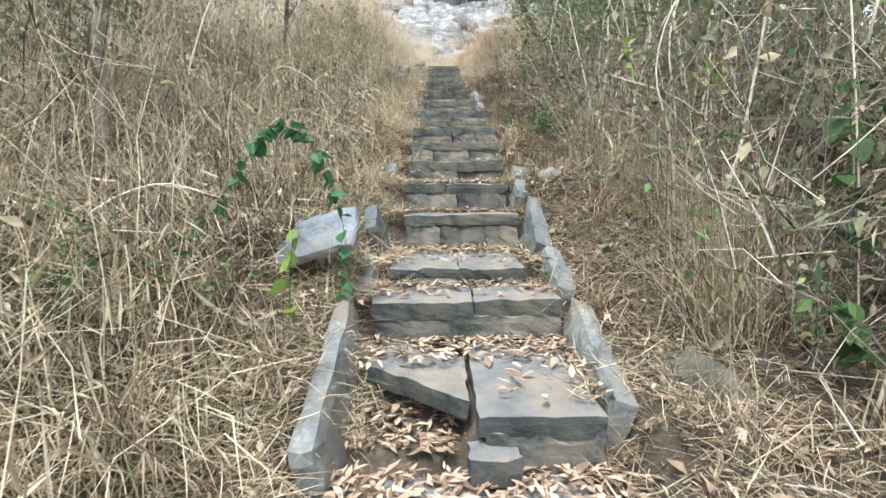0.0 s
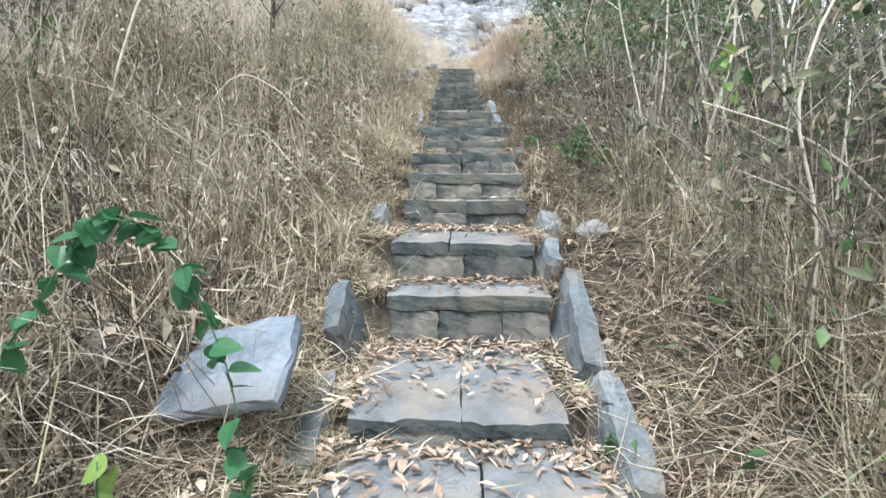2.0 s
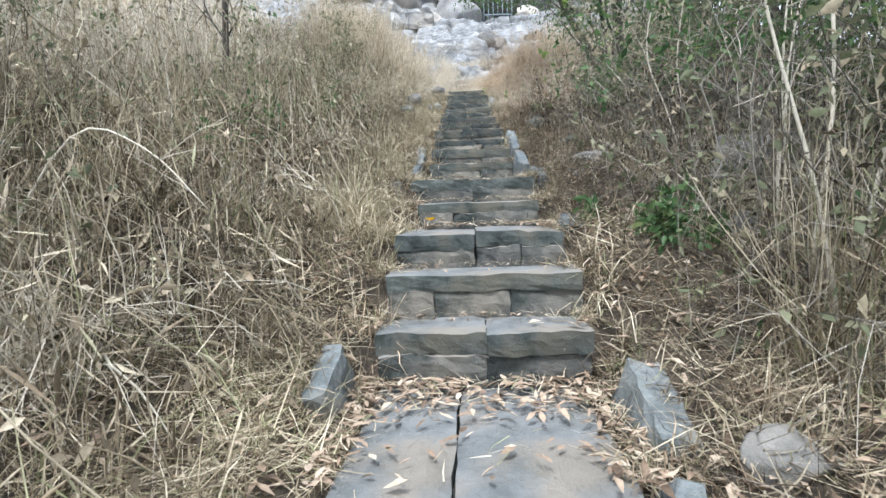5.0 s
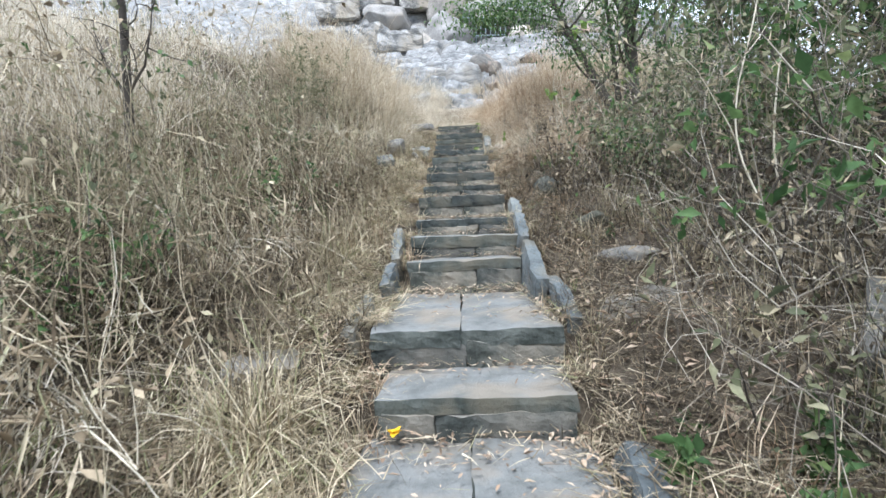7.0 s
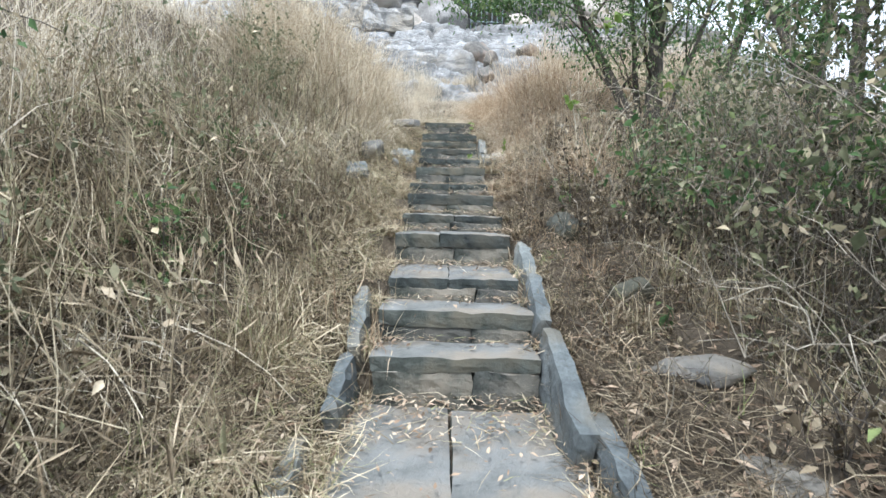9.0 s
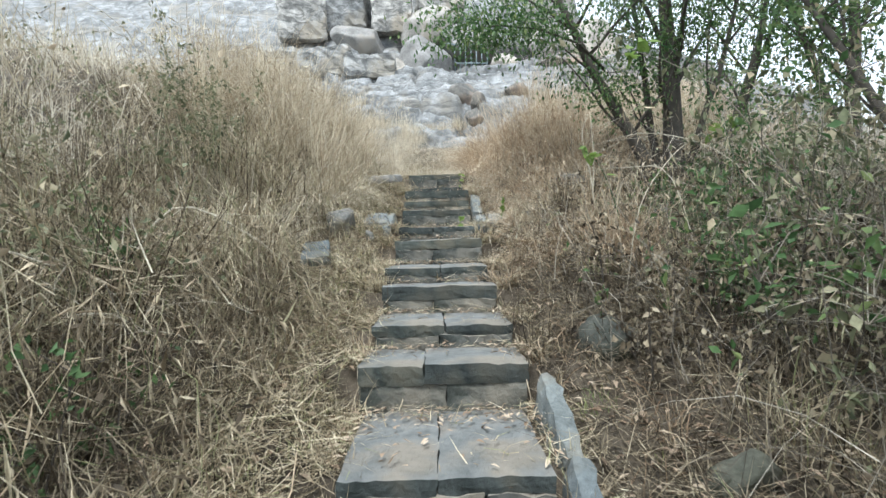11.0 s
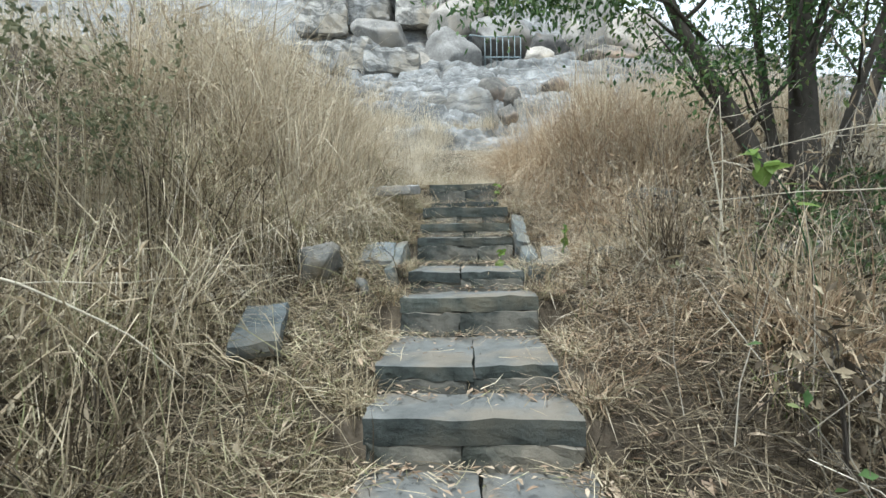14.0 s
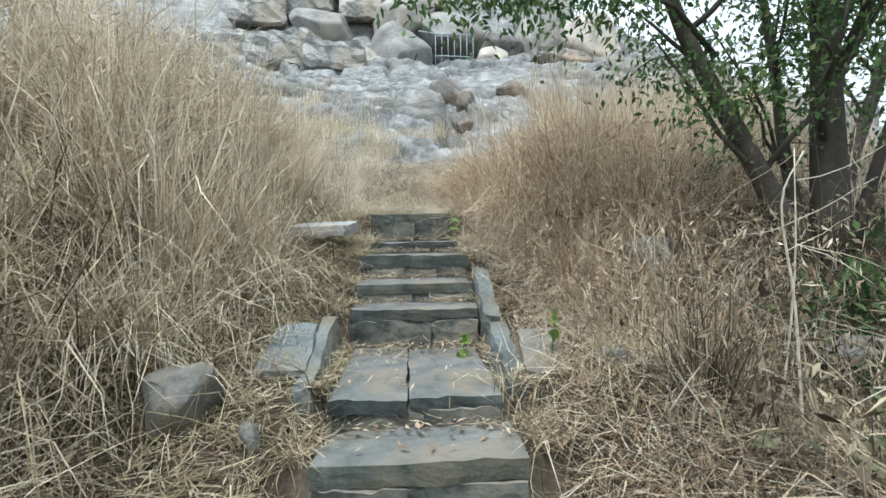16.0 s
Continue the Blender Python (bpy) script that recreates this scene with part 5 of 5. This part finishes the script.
CANES = [
    ([(1.75, 1.95, None), (1.67, 1.98, 1.19), (1.45, 2.0, 1.22), (1.19, 2.0, 1.20)], 0.007),
    ([(1.26, 2.0, 1.2), (1.22, 2.02, 1.32), (1.12, 2.05, 1.52), (1.09, 2.1, 1.62)], 0.006),
    ([(1.38, 2.65, None), (1.42, 2.6, 1.5), (1.475, 2.6, 1.73), (1.575, 2.6, 2.44), (1.6, 2.62, 2.9)], 0.011),
    ([(1.30, 2.9, None), (1.22, 2.8, 1.7), (1.10, 2.75, 2.1), (1.2, 2.7, 2.45), (1.45, 2.7, 2.35), (1.62, 2.7, 1.9)], 0.006),
    ([(1.70, 6.3, None), (1.57, 6.2, 2.55), (1.415, 6.2, 2.98), (1.31, 6.2, 3.26), (1.31, 6.2, 3.51), (1.39, 6.2, 3.84), (1.5, 6.25, 4.3)], 0.006),
    ([(1.75, 6.4, None), (1.66, 6.4, 2.9), (1.58, 6.4, 3.3), (1.66, 6.42, 3.9), (1.8, 6.45, 4.4)], 0.007),
    ([(1.50, 3.4, None), (1.52, 3.4, 1.9), (1.46, 3.4, 2.5), (1.7, 3.5, 3.1)], 0.009),
    ([(1.62, 4.1, None), (1.5, 4.1, 2.1), (1.62, 4.1, 2.7), (1.55, 4.1, 3.4)], 0.012),
    ([(1.9, 4.3, None), (1.7, 4.3, 2.3), (1.45, 4.25, 2.75), (1.3, 4.2, 3.1)], 0.008),
    ([(1.6, 4.8, None), (1.75, 4.8, 2.5), (1.95, 4.8, 3.1), (2.05, 4.8, 3.7)], 0.010),
    ([(2.05, 5.2, None), (1.8, 5.1, 2.5), (1.5, 5.0, 2.75), (1.25, 5.0, 2.7)], 0.006),
    ([(1.9, 7.4, None), (1.6, 7.4, 3.1), (1.3, 7.35, 3.05)], 0.006),
    ([(1.75, 9.3, None), (1.6, 9.4, 4.25), (1.35, 9.5, 4.35), (0.95, 9.6, 4.33)], 0.0035),
    ([(2.2, 9.0, None), (1.9, 9.2, 4.3), (1.5, 9.4, 4.55), (1.1, 9.5, 4.5)], 0.0035),
    ([(1.42, 10.35, None), (1.36, 10.3, 4.4), (1.28, 10.25, 4.75), (1.32, 10.2, 4.92)], 0.006),
    ([(1.36, 10.4, None), (1.40, 10.35, 4.5), (1.37, 10.3, 4.95)], 0.005),
    ([(1.2, 9.2, None), (1.3, 9.2, 4.05), (1.5, 9.2, 4.35), (1.7, 9.2, 4.5)], 0.0035),
    ([(-1.6, 2.0, None), (-1.4, 2.0, 1.35), (-1.1, 2.0, 1.5), (-0.85, 2.0, 1.45)], 0.005),
    ([(-1.9, 4.6, None), (-1.5, 4.6, 2.6), (-1.2, 4.6, 2.55), (-0.95, 4.6, 2.3)], 0.006),
    ([(-1.2, 6.6, None), (-1.5, 6.6, 3.1), (-1.9, 6.7, 3.3)], 0.006),
    ([(-2.2, 4.2, None), (-1.8, 4.3, 3.2), (-1.2, 4.5, 3.55), (-0.9, 4.6, 3.75)], 0.009),
    ([(-1.7, 8.9, None), (-1.4, 9.0, 4.1), (-1.05, 9.2, 3.95), (-0.85, 9.3, 3.75)], 0.006),
]
cr = random.Random(77)
for k in range(34):
    x, y = cr.uniform(1.3, 2.3), cr.uniform(1.3, 5.4)
    z, h = float(bed(x, y)), cr.uniform(0.9, 2.3)
    dx = max(cr.uniform(-1.1, 1.1), 1.0 - x)
    sag = cr.uniform(0.0, 0.5) * (k % 2)
    CANES.append(([(x, y, None), (x + dx * 0.15 + cr.uniform(-0.06, 0.06), y, z + h * 0.4), (x + dx * 0.5 + cr.uniform(-0.1, 0.1), y + 0.05, z + h * 0.8), (max(1.0, x + dx + cr.uniform(-0.1, 0.15)), y + cr.uniform(-0.25, 0.25), z + h * (1 - sag))], cr.uniform(0.004, 0.011)))
for k, (pts, rad) in enumerate(CANES):
    pts = [(x, y, gz_at(x, y) if z is None else z) for x, y, z in pts]
    cane(pts, rad, "pale bare cane arching out of the tangle", PALE, 3, 1200 + k)


def heart_leaf(size, material, name="leaf"):
    """A heart-shaped leaf, folded along its rib, from its stalk towards +y."""
    half = [(0.0, 0.06), (0.22, -0.06), (0.42, 0.05), (0.48, 0.26), (0.40, 0.50), (0.22, 0.78), (0.0, 1.02)]
    v = [(0, y * size, 0.0) for _, y in half]
    f = []
    for s in (1, -1):
        o = len(v)
        v += [(s * x * size, y * size, 0.16 * x * size - 0.12 * size * y * y) for x, y in half]
        for i in range(1, len(half) - 1):
            f.append((i, o + i, o + i + 1, i + 1) if s > 0 else (i, i + 1, o + i + 1, o + i))
        f.append((0, o + 1, 1) if s > 0 else (0, 1, o + 1))
    v = [(x, y, z - (0.12 * size * (y / size) ** 2 if k < len(half) else 0)) for k, (x, y, z) in enumerate(v)]
    return mesh_from(name, v, f, material)


def climber(points, count, size, leaf_mat, label, seed, name="climbing_vine", first=0.15, radius=0.003, stem_mat=None):
    r = random.Random(seed)
    base = Vector(points[0])
    pts = [q - base for q in bent(points, 6)]
    n = len(pts) - 1
    ob = thing(name, tuple(base), label, "vine" if name == "climbing_vine" else "plant")
    part("stem", join_tubes("stem", [tube_arrays(pts, [radius * (1 - 0.5 * i / n) for i in range(n + 1)], 5)], stem_mat or VINE), None, ob)
    mesh = [heart_leaf(size * s, leaf_mat) for s in (0.7, 0.9, 1.1)]
    for k in range(count):
        u = first + (1 - first) * (k + r.random()) / count
        i = min(n - 1, int(u * n))
        p = pts[i].lerp(pts[i + 1], r.random())
        lf = part("leaf", r.choice(mesh), None, ob)
        lf.matrix_basis = Matrix.Translation(p + Vector((r.uniform(-1, 1), r.uniform(-1, 1), r.uniform(-1, 1))) * size * 0.25) @ Euler((radians(r.uniform(-75, 10)), radians(r.uniform(-35, 35)), r.uniform(0, 6.28))).to_matrix().to_4x4()
    return ob


climber([(-1.12, 2.28, 1.08), (-1.05, 2.26, 1.33), (-0.87, 2.22, 1.55), (-0.77, 2.22, 1.69), (-0.68, 2.2, 1.74), (-0.59, 2.2, 1.70), (-0.50, 2.2, 1.56), (-0.43, 2.2, 1.34), (-0.40, 2.16, 1.02)], 66, 0.058, VINE, "green heart-leaved vine arching over dry grass", 1301, first=0.1)
climber([(-0.61, 2.0, gz_at(-0.61, 2.0)), (-0.60, 2.0, 1.1), (-0.575, 1.98, 1.32)], 9, 0.075, LIME, "upright sapling with bright green leaves", 1302, "sapling", 0.3)
climber([(-0.78, 2.0, gz_at(-0.78, 2.0)), (-0.77, 2.0, 0.93)], 5, 0.05, LIME, "small green seedling in leaf litter", 1303, "seedling", 0.5)
climber([(-0.50, 2.35, gz_at(-0.5, 2.35)), (-0.46, 2.33, 1.12)], 6, 0.045, GREEN, "small green seedling beside the slab", 1304, "seedling", 0.4)
climber([(0.50, 2.62, 0.98), (0.52, 2.6, 1.1)], 7, 0.035, GREEN, "small green weed beside the step", 1305, "weed", 0.3)
climber([(1.05, 5.2, gz_at(1.05, 5.2)), (1.0, 5.1, gz_at(1, 5.1) + 0.18)], 9, 0.05, LIME, "young plant with bright green leaves", 1306, "seedling", 0.4)
climber([(1.6, 2.6, gz_at(1.6, 2.6)), (1.5, 2.65, 1.6), (1.42, 2.7, 2.0), (1.28, 2.6, 2.12)], 7, 0.06, LIME, "climbing vine with a few yellow-green leaves", 1307, first=0.75)
climber([(1.3, 3.3, gz_at(1.3, 3.3)), (1.25, 3.3, 2.0), (1.1, 3.2, 2.4)], 6, 0.07, LIME, "climbing vine with a few yellow-green leaves", 1308, first=0.8)
climber([(1.5, 1.95, gz_at(1.5, 1.95)), (1.5, 1.95, 1.4), (1.46, 1.95, 1.85)], 16, 0.095, GREEN, "leafy green creeper in the thicket", 1309, first=0.3)
climber([(1.42, 1.72, gz_at(1.42, 1.72)), (1.36, 1.7, 0.95), (1.26, 1.68, 1.08)], 14, 0.1, GREEN, "leafy green creeper at the thicket's foot", 1310, first=0.3)
climber([(1.4, 9.6, gz_at(1.4, 9.6)), (1.2, 9.5, 4.3), (1.03, 9.5, 4.52)], 8, 0.075, LIME, "climbing vine with pale green leaves", 1311, first=0.55)
climber([(2.3, 9.6, gz_at(2.3, 9.6)), (1.9, 9.5, 4.9), (1.5, 9.5, 5.2), (1.36, 9.5, 5.05)], 9, 0.085, LIME, "climbing vine with pale green leaves", 1312, first=0.6)
climber([(2.4, 9.4, gz_at(2.4, 9.4)), (2.1, 9.4, 4.6), (1.9, 9.45, 4.55)], 8, 0.085, LIME, "climbing vine with pale green leaves", 1313, first=0.6)
climber([(-1.5, 8.6, gz_at(-1.5, 8.6)), (-1.45, 8.55, 3.75), (-1.42, 8.5, 3.9)], 7, 0.06, GREEN, "small green plant in dry grass", 1314, "weed", 0.4)
climber([(0.30, 11.2, 4.1), (0.33, 11.2, 4.2)], 7, 0.05, LIME, "tuft of yellow-green leaves growing from the tread", 1315, "weed", 0.2)
climber([(0.40, 12.95, 4.72), (0.42, 12.95, 4.92)], 6, 0.05, LIME, "yellow-green weed by the top step", 1316, "weed", 0.3)
climber([(0.68, 10.9, gz_at(0.68, 10.9)), (0.7, 10.9, 4.35)], 7, 0.05, LIME, "small green weed in straw", 1317, "weed", 0.4)
climber([(1.15, 7.6, gz_at(1.15, 7.6)), (1.15, 7.55, 2.98)], 7, 0.06, GREEN, "small green weed in leaf litter", 1318, "weed", 0.4)


def flower(x, y, z, seed):
    r = random.Random(seed)
    ob = thing("yellow_flower", (x, y, z), "fallen yellow flower lying on the stone", "flower", "fallen yellow flowers")
    mesh = heart_leaf(0.035, YELLOW, "petal")
    for k in range(6):
        pt = part("petal", mesh, None, ob)
        pt.matrix_basis = pose(0, 0, 0.004, r.uniform(5, 50), r.uniform(-20, 20), 60 * k + r.uniform(-15, 15))
    return ob


flower(-0.17, 5.72, 2.235, 1)

# ---------------------------------------------------------------- boulders and railing on the rock
for k, (x, y, up, sx, sy, sz, turn, mt) in enumerate([
    (-0.15, 23.7, -0.45, 2.15, 1.8, 2.1, 10, BOULDER), (-1.25, 23.5, -0.1, 1.0, 1.0, 0.9, 40, BOULDER), (-0.1, 25.4, 0.3, 2.6, 2.0, 2.0, -20, BOULDER), (3.0, 24.4, -0.3, 1.6, 1.2, 1.6, 15, DARK_ROCK), (1.35, 25.2, -0.3, 2.6, 1.9, 1.5, 12, BOULDER),
    (2.5, 23.5, 0.0, 1.15, 0.8, 0.75, 20, BOULDER), (4.75, 24.0, -0.1, 2.3, 1.1, 0.8, 5, DARK_ROCK), (3.95, 24.6, -0.1, 1.0, 1.1, 1.7, 60, BOULDER), (6.1, 24.7, 0.0, 2.4, 1.6, 1.5, 8, BOULDER), (5.0, 25.8, 0.0, 3.0, 2.0, 2.6, 30, BOULDER),
    (0.80, 19.2, -0.1, 1.0, 0.9, 0.85, 30, DARK_ROCK), (1.15, 18.45, 0.0, 0.62, 0.5, 0.5, 80, DARK_ROCK), (1.0, 17.7, -0.05, 0.45, 0.4, 0.4, 20, DARK_ROCK), (2.35, 20.0, -0.02, 0.8, 0.5, 0.36, 10, DARK_ROCK), (-2.8, 25.2, 0.1, 2.2, 1.6, 1.3, 5, BOULDER)]):
    field_boulder(x, y, sx, sy, sz, 600 + k, "dark brown-grey angular boulder lying on the rock face" if mt is DARK_ROCK else "weathered pale granite boulder lying on the rock face", mt, 0.15, float(hill(x, y)) + up, turn, "granite boulders", 4)


for k, (x, y, up, sx, sy, sz, turn) in enumerate([
    (-2.1, 22.9, -0.2, 1.7, 1.2, 0.8, 8), (-3.6, 23.4, -0.2, 2.0, 1.3, 1.0, -12), (-1.6, 26.4, 0.0, 1.6, 1.4, 1.9, 4), (-3.4, 26.6, 0.0, 1.7, 1.4, 1.9, -6), (-5.2, 26.2, -0.1, 1.9, 1.4, 1.7, 10), (-5.6, 23.6, -0.2, 2.0, 1.4, 1.0, 5),
    (0.3, 27.4, 0.0, 2.0, 1.5, 1.8, 12)]):
    bm = rough_stone(sx, sy, sz, 700 + k, amp=0.09, cell=0.22, chip=0.045, at=(0, 0, sz / 2))
    me = bpy.data.meshes.new("rock_block")
    bm.to_mesh(me)
    bm.free()
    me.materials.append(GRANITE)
    thing("rock_block", pose(x, y, float(hill(x, y)) + up, 8, 0, turn), "squared grey granite block broken from the rock face", "rock", "granite blocks", me)


def railing(x0, x1, y, z, height):
    ob = thing("iron_railing", (x0, y, z), "thin grey iron railing before a hollow in the rock", "railing")
    w = x1 - x0
    for k in range(7):
        x = w * k / 6
        part("post", join_tubes("post", [tube_arrays([(x, 0, -0.35), (x, 0, height)], [0.013, 0.013], 6)], IRON), None, ob)
    for h in (0.08, height):
        part("rail", join_tubes("rail", [tube_arrays([(-0.5 if h > 0.3 else 0, 0.05, h + (0.1 if h > 0.3 else 0)), (0, 0, h), (w, 0, h - 0.03)], [0.02, 0.02, 0.02], 6)], IRON), None, ob)
    return ob


railing(0.82, 1.95, 23.3, 10.50, 0.74)
